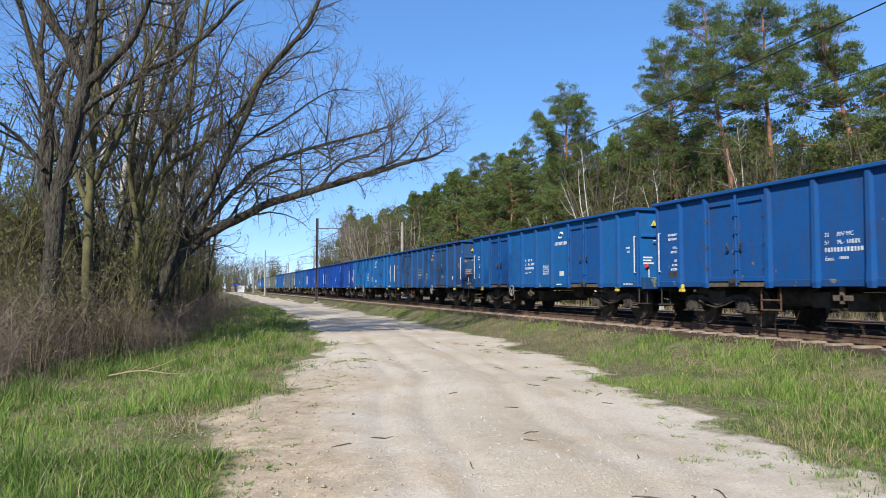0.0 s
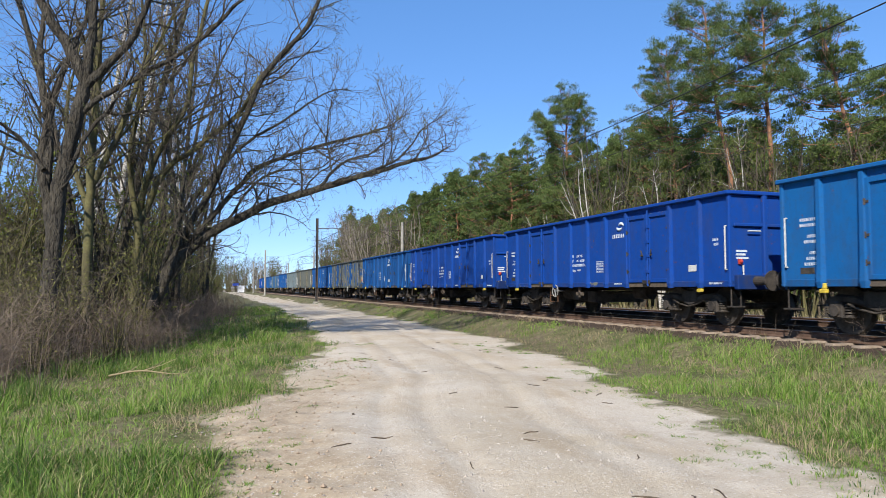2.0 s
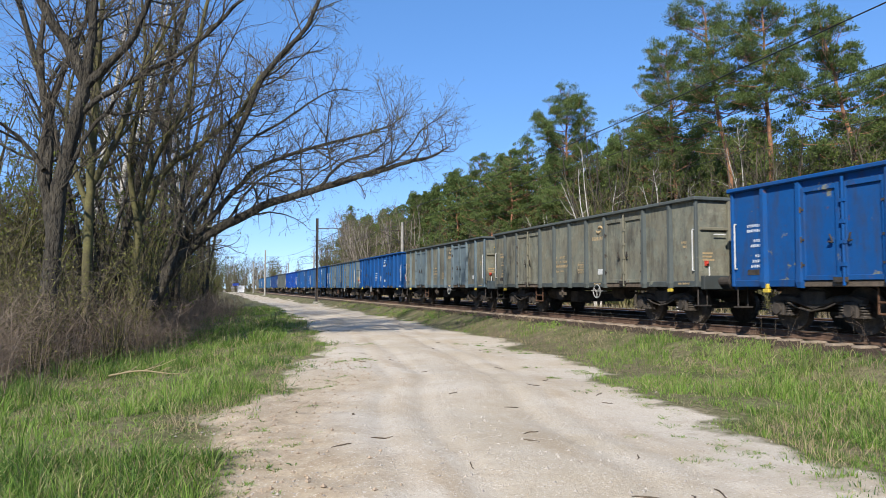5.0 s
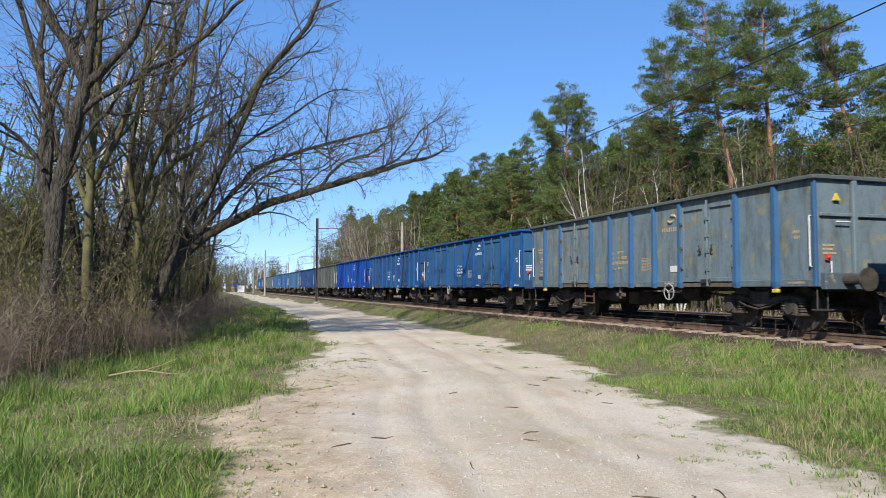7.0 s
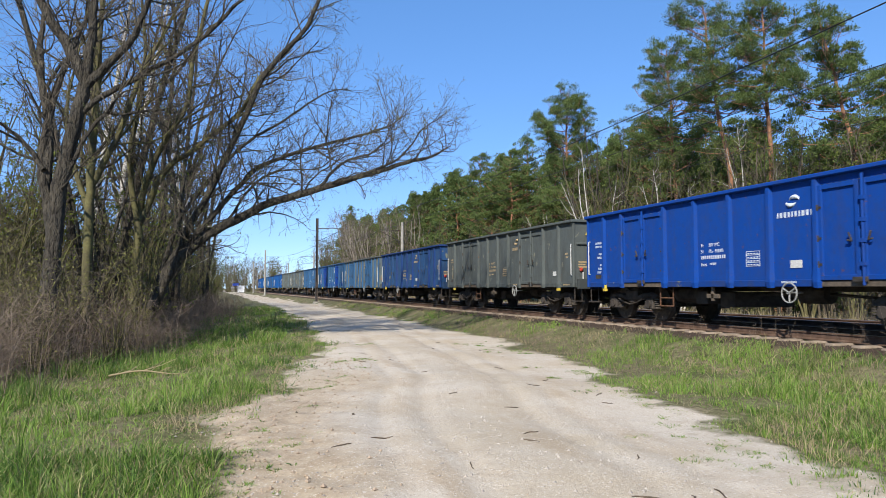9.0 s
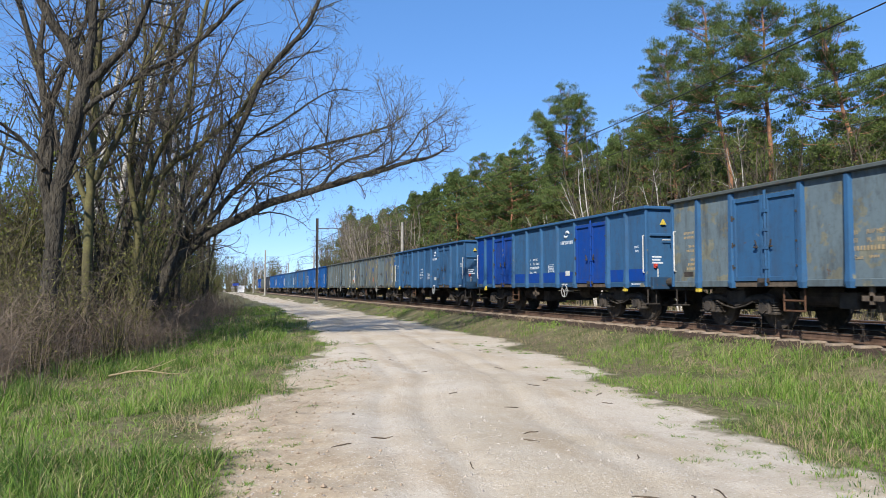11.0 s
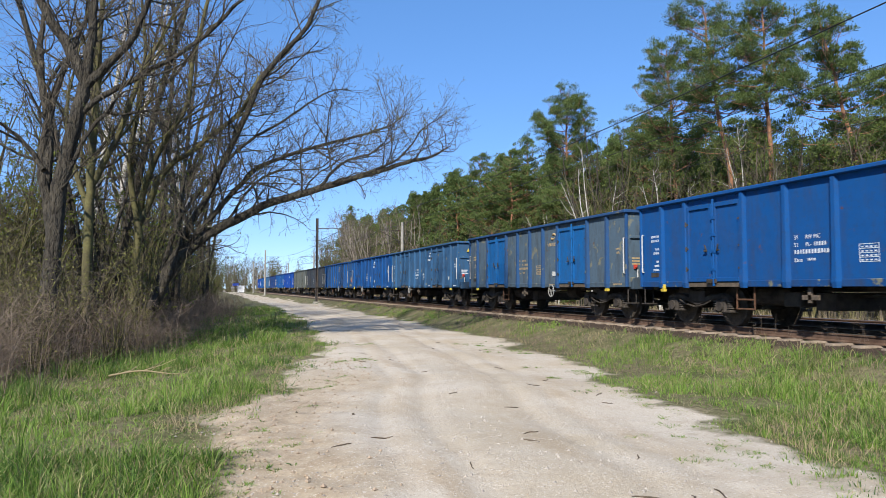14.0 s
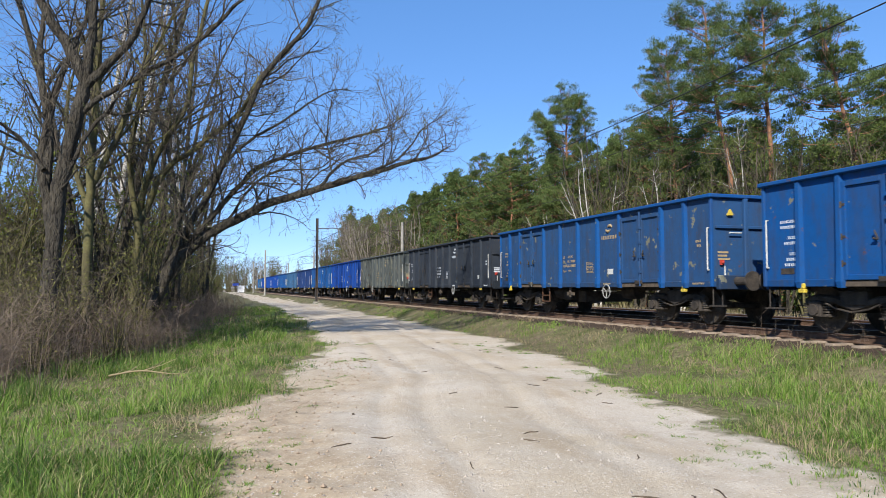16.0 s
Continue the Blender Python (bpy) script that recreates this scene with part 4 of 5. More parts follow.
def bare_tree(name, label, m, limbs, seed, bark, density=(2.6, 4.0, 7.0), length=(2.3, 1.1, 0.55), depth=3, spread=0.9, lift=0.35, buds=0, bud_size=0.06, bud_mat="bud", single=True):
    """A leafless tree. limbs: (control points, radius at foot, radius at tip, shoots?)."""
    rng = np.random.default_rng(seed)
    t = thing(name, label, "tree", "bare trees", m=m)
    paths, tips = [[], [], [], []], []
    for ctrl, r0, r1, shoots in limbs:
        n = 5 * len(ctrl)
        pts = curve_pts(ctrl, n)
        pts = pts + np.cumsum(rng.normal(size=pts.shape), axis=0) * 0.018
        rads = np.linspace(1, 0, n) ** 0.8 * (r0 - r1) + r1
        paths[0].append((pts, rads))
        if shoots:
            grow(rng, paths, pts, rads, 0, depth, spread, lift, [x * shoots for x in density], tips, length)
    if not single:
        tagged(part("stem_growth", tube_mesh("stem_growth", paths[0], M[bark], 6), None, t), kind="stuff")
    for i, one in enumerate(paths[0] if single else []):
        part("trunk" if i == 0 else "limb", tube_mesh("trunk" if i == 0 else "limb", [one], M[bark], 9), None, t)
    if paths[1]:
        tagged(part("branchwork", tube_mesh("branchwork", paths[1], M[bark], 5), None, t), kind="stuff")
    if paths[2] or paths[3]:
        v, f = tubes(paths[2] + paths[3], 3)
        tagged(part("fine_branching", mesh_of("fine_branching", v, f, [M["twig"]]), None, t), kind="stuff")
    if buds and tips:
        c = np.array(tips)
        c = c[rng.random(len(c)) < buds]
        v, f = sprays(c, bud_size, rng, 4, 1.0, 0.2, 0.45)
        tagged(part("young_leaves", mesh_of("young_leaves", v, f, [M[bud_mat]]), None, t), kind="stuff")
    return t


def at_view(px, py, dist):
    """Offset to the right of and above the eye, at that distance ahead, for two view ratios."""
    return ((px - 784) / 1264.0 * dist, (510 - py) / 1264.0 * dist)


def spot(right, dist):
    """World place at that offset to the right and ahead of the camera."""
    c, s = math.cos(radians(YAW)), math.sin(radians(YAW))
    return right * c + dist * s, -right * s + dist * c


def limb(base, pts, dist, rng, bow=0.0):
    """Control points in the tree's own space: right, away, up, from its foot."""
    out = []
    for i, (x, y) in enumerate(pts):
        a_, b_ = at_view(x, y, dist)
        out.append((a_ - base[0], bow * i * i * 0.05, b_ + EYE[2] - base[1]))
    return out


def left_trees():
    rng = np.random.default_rng(2)
    # the leaning willow over the grass
    D = 22.0
    r, _ = at_view(272, 540, D)
    x, y = spot(r, D)
    z = float(ground_z(x, y)) - 0.1
    b = (r, z)
    L = lambda pts, bow=0.0: limb(b, pts, D, rng, bow)
    bare_tree("leaning_willow", "leaning bare willow with dark bark and budding twigs", pose(x, y, z, 0, 0, -YAW), [
        (L([(268, 545), (300, 480), (345, 430), (400, 395), (470, 357), (560, 332), (640, 308), (700, 291), (762, 272), (800, 250)]), 0.19, 0.014, 1.0),
        (L([(300, 470), (360, 400), (410, 340), (450, 300), (520, 266), (620, 232), (685, 206), (716, 165)], 0.8), 0.10, 0.01, 1.0),
        (L([(285, 490), (330, 410), (378, 330), (430, 215), (470, 130), (540, 55), (568, 0), (600, -60), (660, -150), (700, -220)], -0.2), 0.12, 0.012, 0.9),
        (L([(280, 500), (310, 400), (350, 330), (420, 250), (480, 200), (560, 130), (600, 110)], 1.6), 0.08, 0.01, 1.0),
        (L([(400, 395), (440, 330), (500, 300), (560, 295), (600, 270)], 0.5), 0.045, 0.01, 1.0),
        (L([(560, 332), (600, 290), (650, 270), (690, 230)], -0.8), 0.05, 0.01, 1.1),
        (L([(640, 308), (700, 280), (740, 230), (790, 190)], 0.6), 0.04, 0.008, 1.1),
    ], 21, "bark", density=(2.7, 4.0, 6.5), buds=0.6, bud_size=0.035)
    # the upright pair beside it
    D = 23.5
    r, _ = at_view(245, 545, D)
    x, y = spot(r, D)
    z = float(ground_z(x, y)) - 0.1
    b = (r, z)
    bare_tree("bare_tree", "slender bare tree with mossy forked stems", pose(x, y, z, 0, 0, -YAW), [
        (L([(240, 545), (243, 400), (268, 290), (320, 190), (340, 90), (365, -20), (390, -120), (430, -220)]), 0.13, 0.012, 1.0),
        (L([(244, 400), (290, 300), (350, 250), (420, 180), (450, 120), (520, 40), (550, -20)], 0.8), 0.11, 0.012, 1.0),
        (L([(246, 420), (225, 300), (235, 200), (250, 90), (240, -40)], -0.8), 0.11, 0.03, 1.0),
    ], 22, "mossy", density=(3.2, 4.6, 7.5), buds=0.15, bud_size=0.04)
    # the thick old tree
    D = 18.0
    r, _ = at_view(88, 560, D)
    x, y = spot(r, D)
    z = float(ground_z(x, y)) - 0.1
    b = (r, z)
    bare_tree("old_bare_tree", "thick old bare tree with grey-brown furrowed bark", pose(x, y, z, 0, 0, -YAW), [
        (L([(84, 570), (92, 440), (108, 310), (128, 210), (142, 140), (120, 80), (85, 25), (60, -30), (50, -90), (60, -220)]), 0.22, 0.05, 0.5),
        (L([(140, 150), (150, 70), (152, 0), (160, -80), (190, -240), (200, -380)], -0.5), 0.13, 0.02, 0.7),
        (L([(142, 150), (185, 110), (230, 60), (255, 10), (300, -60), (420, -190), (560, -290)], -0.2), 0.12, 0.015, 0.9),
        (L([(130, 200), (190, 150), (260, 110), (330, 55), (400, -20), (500, -120), (620, -190)], 0.3), 0.08, 0.012, 0.9),
        (L([(105, 320), (160, 215), (215, 195), (280, 190), (330, 170)], 0.4), 0.06, 0.01, 0.8),
        (L([(92, 440), (75, 330), (68, 230), (40, 140), (20, 40), (0, -40)], 1.2), 0.15, 0.04, 0.8),
        (L([(75, 300), (30, 240), (-20, 205), (-80, 170)], -0.5), 0.07, 0.01, 0.8),
        (L([(95, 400), (60, 270), (66, 160), (74, 50), (80, -60)], 2.4), 0.13, 0.04, 0.7),
    ], 23, "bark", buds=0.08)
    D = 20.5
    r, _ = at_view(155, 560, D)
    x, y = spot(r, D)
    z = float(ground_z(x, y)) - 0.1
    b = (r, z)
    bare_tree("bare_tree", "straight bare tree with grey bark", pose(x, y, z, 0, 0, -YAW), [
        (L([(152, 565), (155, 400), (160, 250), (165, 120), (175, 0), (180, -80), (200, -220)]), 0.14, 0.03, 0.8),
        (L([(158, 330), (200, 230), (240, 120), (270, 40), (300, -50)], 1.0), 0.10, 0.02, 0.9),
        (L([(156, 380), (120, 290), (100, 180), (110, 60)], 1.4), 0.09, 0.02, 0.9),
    ], 24, "mossy", buds=0.2)
    # two white birches behind
    D = 31.0
    for px, pts, seed in ((165, [(165, 560), (168, 400), (176, 280), (192, 160), (206, 70), (222, -40), (236, -160)], 26),
                          (205, [(205, 560), (212, 400), (222, 283), (240, 228), (262, 120), (285, 20), (300, -100)], 27)):
        r, _ = at_view(px, 545, D)
        x, y = spot(r, D)
        z = float(ground_z(x, y)) - 0.1
        b = (r, z)
        bare_tree("birch_tree", "slender leafless birch with white bark", pose(x, y, z, 0, 0, -YAW), [(L(pts), 0.15, 0.02, 0.9)], seed, "birch_bark",
                  density=(2.2, 3.0, 5.0), length=(2.4, 1.2, 0.6))


left_trees()


def scrub_tree(seed, h, bark, buds, density):
    rng = np.random.default_rng(seed)
    limbs = []
    for i in range(int(rng.integers(3, 6))):
        a_ = rng.uniform(0, math.tau)
        lean = rng.uniform(0.05, 0.3) * h
        hh = h * rng.uniform(0.7, 1.05)
        limbs.append(([(0.15 * math.cos(a_), 0.15 * math.sin(a_), 0), (0.3 * lean * math.cos(a_), 0.3 * lean * math.sin(a_), hh * 0.35),
                       (0.7 * lean * math.cos(a_ + 0.3), 0.7 * lean * math.sin(a_ + 0.3), hh * 0.7), (lean * math.cos(a_), lean * math.sin(a_), hh)], 0.0075 * h, 0.01, 1.0))
    return bare_tree("bare_tree", "thin bare scrub tree with a haze of fresh buds", None, limbs, seed, bark, density=density,
                     length=(0.22 * h, 0.11 * h, 0.05 * h), buds=buds, bud_size=0.075, bud_mat="spring_leaf", single=False)


def bush(seed, h, leaf, n_leaf, label):
    """A dense thicket bush: many thin stems from one foot, twigs and a haze of small leaves."""
    rng = np.random.default_rng(seed)
    t = thing("bush", label, "bush", "thicket bushes")
    stems, twigs, tips = [], [], []
    for _ in range(11):
        a_ = rng.uniform(0, math.tau)
        hh = h * rng.uniform(0.55, 1.05)
        w_ = rng.uniform(0.15, 0.42) * h
        pts = curve_pts([(0.1 * math.cos(a_), 0.1 * math.sin(a_), 0), (0.35 * w_ * math.cos(a_), 0.35 * w_ * math.sin(a_), hh * 0.5), (w_ * math.cos(a_ + 0.2), w_ * math.sin(a_ + 0.2), hh)], 8)
        pts = pts + rng.normal(size=pts.shape) * 0.03 * h * np.linspace(0, 1, 8)[:, None]
        stems.append((pts, np.linspace(0.008 * h, 0.004, 8)))
        for _k in range(11):
            q = rng.uniform(0.15, 1)
            p = pts[min(7, int(q * 7.99))]
            d = rng.normal(size=3) * np.array([1, 1, 0.6]) + [0, 0, 0.5]
            d = d / np.linalg.norm(d) * rng.uniform(0.08, 0.24) * h
            e = p + d
            twigs.append((np.array([p, p + d * 0.5 + rng.normal(size=3) * 0.03, e]), np.array([0.006, 0.005, 0.003])))
            tips.extend([e, p + d * 0.6])
            for _m in range(2):
                d2 = rng.normal(size=3) * 0.07 * h + [0, 0, 0.03 * h]
                twigs.append((np.array([p + d * 0.6, p + d * 0.6 + d2]), np.array([0.005, 0.003])))
                tips.append(p + d * 0.6 + d2)
    tagged(part("stem_growth", tube_mesh("stem_growth", stems, M["mossy"], 5), None, t), kind="stuff")
    v, f = tubes(twigs, 3)
    tagged(part("fine_branching", mesh_of("fine_branching", v, f, [M["twig"]]), None, t), kind="stuff")
    c = np.array(tips)
    v, f = sprays(c, 0.075, rng, n_leaf + 3, 1.0, 0.2, 0.5)
    tagged(part("young_leaves", mesh_of("young_leaves", v, f, [M[leaf]]), None, t), kind="stuff")
    return t


def spread_copies(kinds, rows, rng):
    """Set copies of the kinds on rows of (x, y, kind, scale); the first of each kind is the thing itself."""
    used = set()
    for x, y, k, s in rows:
        m = pose(x, y, float(ground_z(x, y)) - 0.1, 0, 0, rng.uniform(0, 360))
        o = copy_thing(kinds[k], m) if k in used else kinds[k]
        used.add(k)
        o.matrix_basis = m
        o.scale = (s, s, s * rng.uniform(0.9, 1.1))


BUSHES = [bush(61, 4.2, "bush_leaf", 3, "olive-green budding thicket bush"), bush(62, 3.0, "bush_leaf", -2, "brown twiggy thicket bush with few leaves"),
          bush(63, 5.2, "spring_leaf", 2, "tall thicket bush in fresh yellow-green leaf")]


def left_wood():
    rng = np.random.default_rng(8)
    kinds = [scrub_tree(31, 8.0, "mossy", 0.5, (1.1, 1.9, 2.8)), scrub_tree(32, 10.0, "bark", 0.25, (1.0, 1.6, 2.6)),
             scrub_tree(33, 12.5, "birch_bark", 0.3, (0.9, 1.4, 2.2)), scrub_tree(34, 5.5, "mossy", 0.6, (1.3, 2.4, 3.0))]
    edge = lambda y: float(np.interp(y, [10, 16, 22, 30, 45, 70, 120, 260], [-8.0, -5.5, -3.2, -1.8, -0.6, 0.6, 1.6, 2.5]))
    rows, brows = [], []
    for i in range(58):
        y = 27 + 190 * (i / 58.0) ** 1.5 + rng.normal() * 0.6
        x = edge(y) - 0.6 - abs(rng.normal()) * (0.11 * y if y < 60 else 5)
        k = int(rng.choice(4, p=(0.38, 0.27, 0.15, 0.2)))
        rows.append((x, y, 0 if k == 2 and y < 33 else k, rng.uniform(0.85, 1.25) * (1.0 if y < 80 else 0.8)))
    for i in range(80):
        y = 16.5 + 150 * (i / 80.0) ** 1.7 + rng.normal() * 0.5
        x = edge(y) - 0.3 - abs(rng.normal()) * (0.10 * y if y < 70 else 5)
        brows.append((x, y, 1 if y < 22 else int(rng.choice(3, p=(0.5, 0.35, 0.15))), rng.uniform(0.5, 0.9) if y < 24 else rng.uniform(0.8, 1.4)))
    # the dense back of the thicket
    for i in range(32):
        y = rng.uniform(24, 75)
        brows.append((edge(y) - rng.uniform(0.0, 0.24) * y, y, int(rng.choice((0, 0, 2))), rng.uniform(1.1, 1.7)))
    # unseen bushes added left of the view, to cast shade into it
    for i in range(8):
        y = rng.uniform(-5, 24)
        brows.append((-10 - rng.uniform(0, 12), y, int(rng.choice((0, 1))), rng.uniform(0.9, 1.4)))
    tall = [scrub_tree(35, 17.0, "bark", 0.1, (0.8, 1.2, 2.0))]
    spread_copies(tall, [(-1.8, 46, 0, 1.0), (-0.4, 53, 0, 1.05), (-3.2, 50, 0, 1.0), (-0.8, 59, 0, 0.95), (-2.6, 40, 0, 0.95), (-4.5, 56, 0, 1.0), (-1.0, 66, 0, 0.9), (-3.6, 26, 0, 1.12), (-1.6, 34.5, 0, 1.12), (-2.8, 37, 0, 1.1)], rng)
    brows += [(-3.6, 18, 1, 0.9), (-2.3, 20.2, 1, 1.0), (-4.7, 18.8, 1, 1.0), (-3.4, 21.0, 1, 1.1), (-2.0, 24.0, 0, 0.9), (-7, 27, 0, 1.2), (-8.2, 30, 0, 1.3), (-6.1, 25, 0, 1.1), (-9.5, 34, 2, 1.3), (-7.8, 33, 0, 1.3), (-5.7, 23, 1, 1.3), (-8.6, 27, 0, 1.2)]
    spread_copies(kinds, rows, rng)
    spread_copies(BUSHES, brows, rng)


left_wood()


def needle_clumps(centres, radii, n, size, width, rng):
    """Brush-like clumps of needle tufts: bent kites that point up and out of a flattened cushion."""
    k = np.repeat(np.arange(len(centres)), n)
    d = rng.normal(size=(len(k), 3))
    d[:, 2] = np.abs(d[:, 2]) * 0.9 - 0.25
    d /= np.linalg.norm(d, axis=1)[:, None]
    r = np.asarray(radii)[k][:, None]
    base = np.asarray(centres)[k] + d * r * np.array([1, 1, 0.85]) * rng.uniform(0.25, 1.0, (len(k), 1))
    g = d * 0.8 + rng.normal(size=(len(k), 3)) * 0.35
    g[:, 2] += 0.45
    g /= np.linalg.norm(g, axis=1)[:, None]
    s = np.cross(g, rng.normal(size=(len(k), 3)))
    s /= np.linalg.norm(s, axis=1)[:, None] + 1e-9
    L = size * rng.uniform(0.6, 1.25, (len(k), 1))
    mid = base + g * L * 0.55
    v = np.stack([base, mid + s * L * width * 0.5, base + g * L, mid - s * L * width * 0.5], axis=1).reshape(-1, 3)
    return v, np.arange(len(k) * 4).reshape(-1, 4)


def pine(seed, h, crown0, lo=False, wide=0.2, cone=False, lean=(0.0, 0.0), full=1.0):
    """A tall pine: a trunk that turns orange upwards, whorls of forked limbs and cushions of needles at their ends."""
    rng = np.random.default_rng(seed)
    t = thing("pine_tree", "tall green pine with orange-brown upper trunk", "tree", "pines of the wood")
    zs = np.linspace(0, h, 16)
    tr = np.stack([np.cumsum(rng.normal(size=16)) * 0.06, np.cumsum(rng.normal(size=16)) * 0.06, zs], -1)
    tr[:, 0] += lean[0] * (zs / h) ** 1.3
    tr[:, 1] += lean[1] * (zs / h) ** 1.3
    tr -= np.array([tr[0, 0], tr[0, 1], 0])
    rad = 0.0095 * h * (1 - zs / h) ** 0.7 + 0.02
    part("trunk", tube_mesh("trunk", [(tr, rad)], M["pine_bark"], 8 if not lo else 6), None, t)
    limbs, cen, rr = [], [], []
    big = h / 19.0
    # a few dead snags under the crown
    for _ in range(0 if lo else 7):
        z = h * rng.uniform(max(0.15, crown0 - 0.3), crown0 + 0.1)
        a_ = rng.uniform(0, math.tau)
        base = np.array([np.interp(z, zs, tr[:, 0]), np.interp(z, zs, tr[:, 1]), z])
        L = rng.uniform(0.5, 2.2)
        limbs.append((np.array([base, base + np.array([math.cos(a_), math.sin(a_), 0.15]) * L * 0.6, base + np.array([math.cos(a_), math.sin(a_), rng.uniform(-0.1, 0.3)]) * L]), np.array([0.03, 0.02, 0.008])))
    z = crown0 * h
    while z < h * 0.99:
        q = (z - crown0 * h) / (h * (1 - crown0))
        taper = (1 - q) ** 0.8 + 0.06 if cone else (1.0 - q ** 2.4) ** 0.8 * (0.6 + 0.4 * min(1, q * 3)) + 0.08
        for _ in range(int(rng.integers(3, 6))):
            a_ = rng.uniform(0, math.tau)
            L = wide * h * taper * rng.uniform(0.5, 1.2)
            base = np.array([np.interp(z, zs, tr[:, 0]), np.interp(z, zs, tr[:, 1]), z])
            d = np.array([math.cos(a_), math.sin(a_), rng.uniform(-0.15, 0.35) + 0.5 * q])
            sd = np.array([-math.sin(a_), math.cos(a_), 0.0])
            bend = rng.normal(size=3) * 0.06 * L
            pts = np.array([base, base + d * L * 0.4 + bend, base + d * L * 0.75 + bend * 1.5 + [0, 0, 0.05 * L], base + d * L + bend + [0, 0, 0.2 * L]])
            limbs.append((pts, np.array([0.034, 0.026, 0.017, 0.008]) * big * (0.5 + L / 3)))
            for _c in range(max(2, int(L * (2.9 if not lo else 1.8) * full))):
                s_ = rng.uniform(0.35, 1.0)
                p = base + d * L * s_ + bend + [0, 0, 0.2 * L * s_ * s_]
                e = p + sd * rng.normal() * 0.3 * L * (1.15 - 0.5 * s_) + d * rng.uniform(0, 0.18) * L + [0, 0, rng.uniform(-0.25, 0.55)]
                if not lo:
                    limbs.append((np.array([p, (p + e) / 2 - [0, 0, 0.05], e]), np.array([0.014, 0.011, 0.006]) * big))
                cen.append(e)
                rr.append(rng.uniform(0.24, 0.55) * big * (1.0 if not lo else 1.15))
        z += 0.027 * h * rng.uniform(0.5, 1.4)
    tagged(part("limb_structure", tube_mesh("limb_structure", limbs, M["pine_bark"], 4), None, t), kind="stuff")
    v, f = needle_clumps(np.array(cen), np.array(rr), 130 if not lo else 46, 0.18 if not lo else 0.27, 0.22 if not lo else 0.30, rng)
    tagged(part("crown", mesh_of("crown", v, f, [M["needles"]]), None, t), kind="stuff")
    return t


def wood_spot(px, X):
    """A place in the wood on the line of sight px at x = X, and its distance ahead of the camera."""
    r = (px - 784) / 1264.0
    D = X / (r * math.cos(radians(YAW)) + math.sin(radians(YAW)))
    return (*spot(r * D, D), D)


def skyline(x, y):
    """How high the wood's filling may stand at a place, below the crowns of its edge."""
    c, s = math.cos(radians(YAW)), math.sin(radians(YAW))
    D, R = x * s + y * c, x * c - y * s
    px = 784 + 1264 * R / D
    py = np.interp(px, [540, 565, 600, 620, 640, 690, 730, 745, 784, 812, 830, 870, 905, 935, 1060, 1110, 1568, 1700],
                   [440, 425, 395, 368, 374, 368, 348, 338, 300, 264, 280, 278, 252, 250, 258, 222, 212, 190])
    return (510 - py) / 1264 * D + EYE[2]


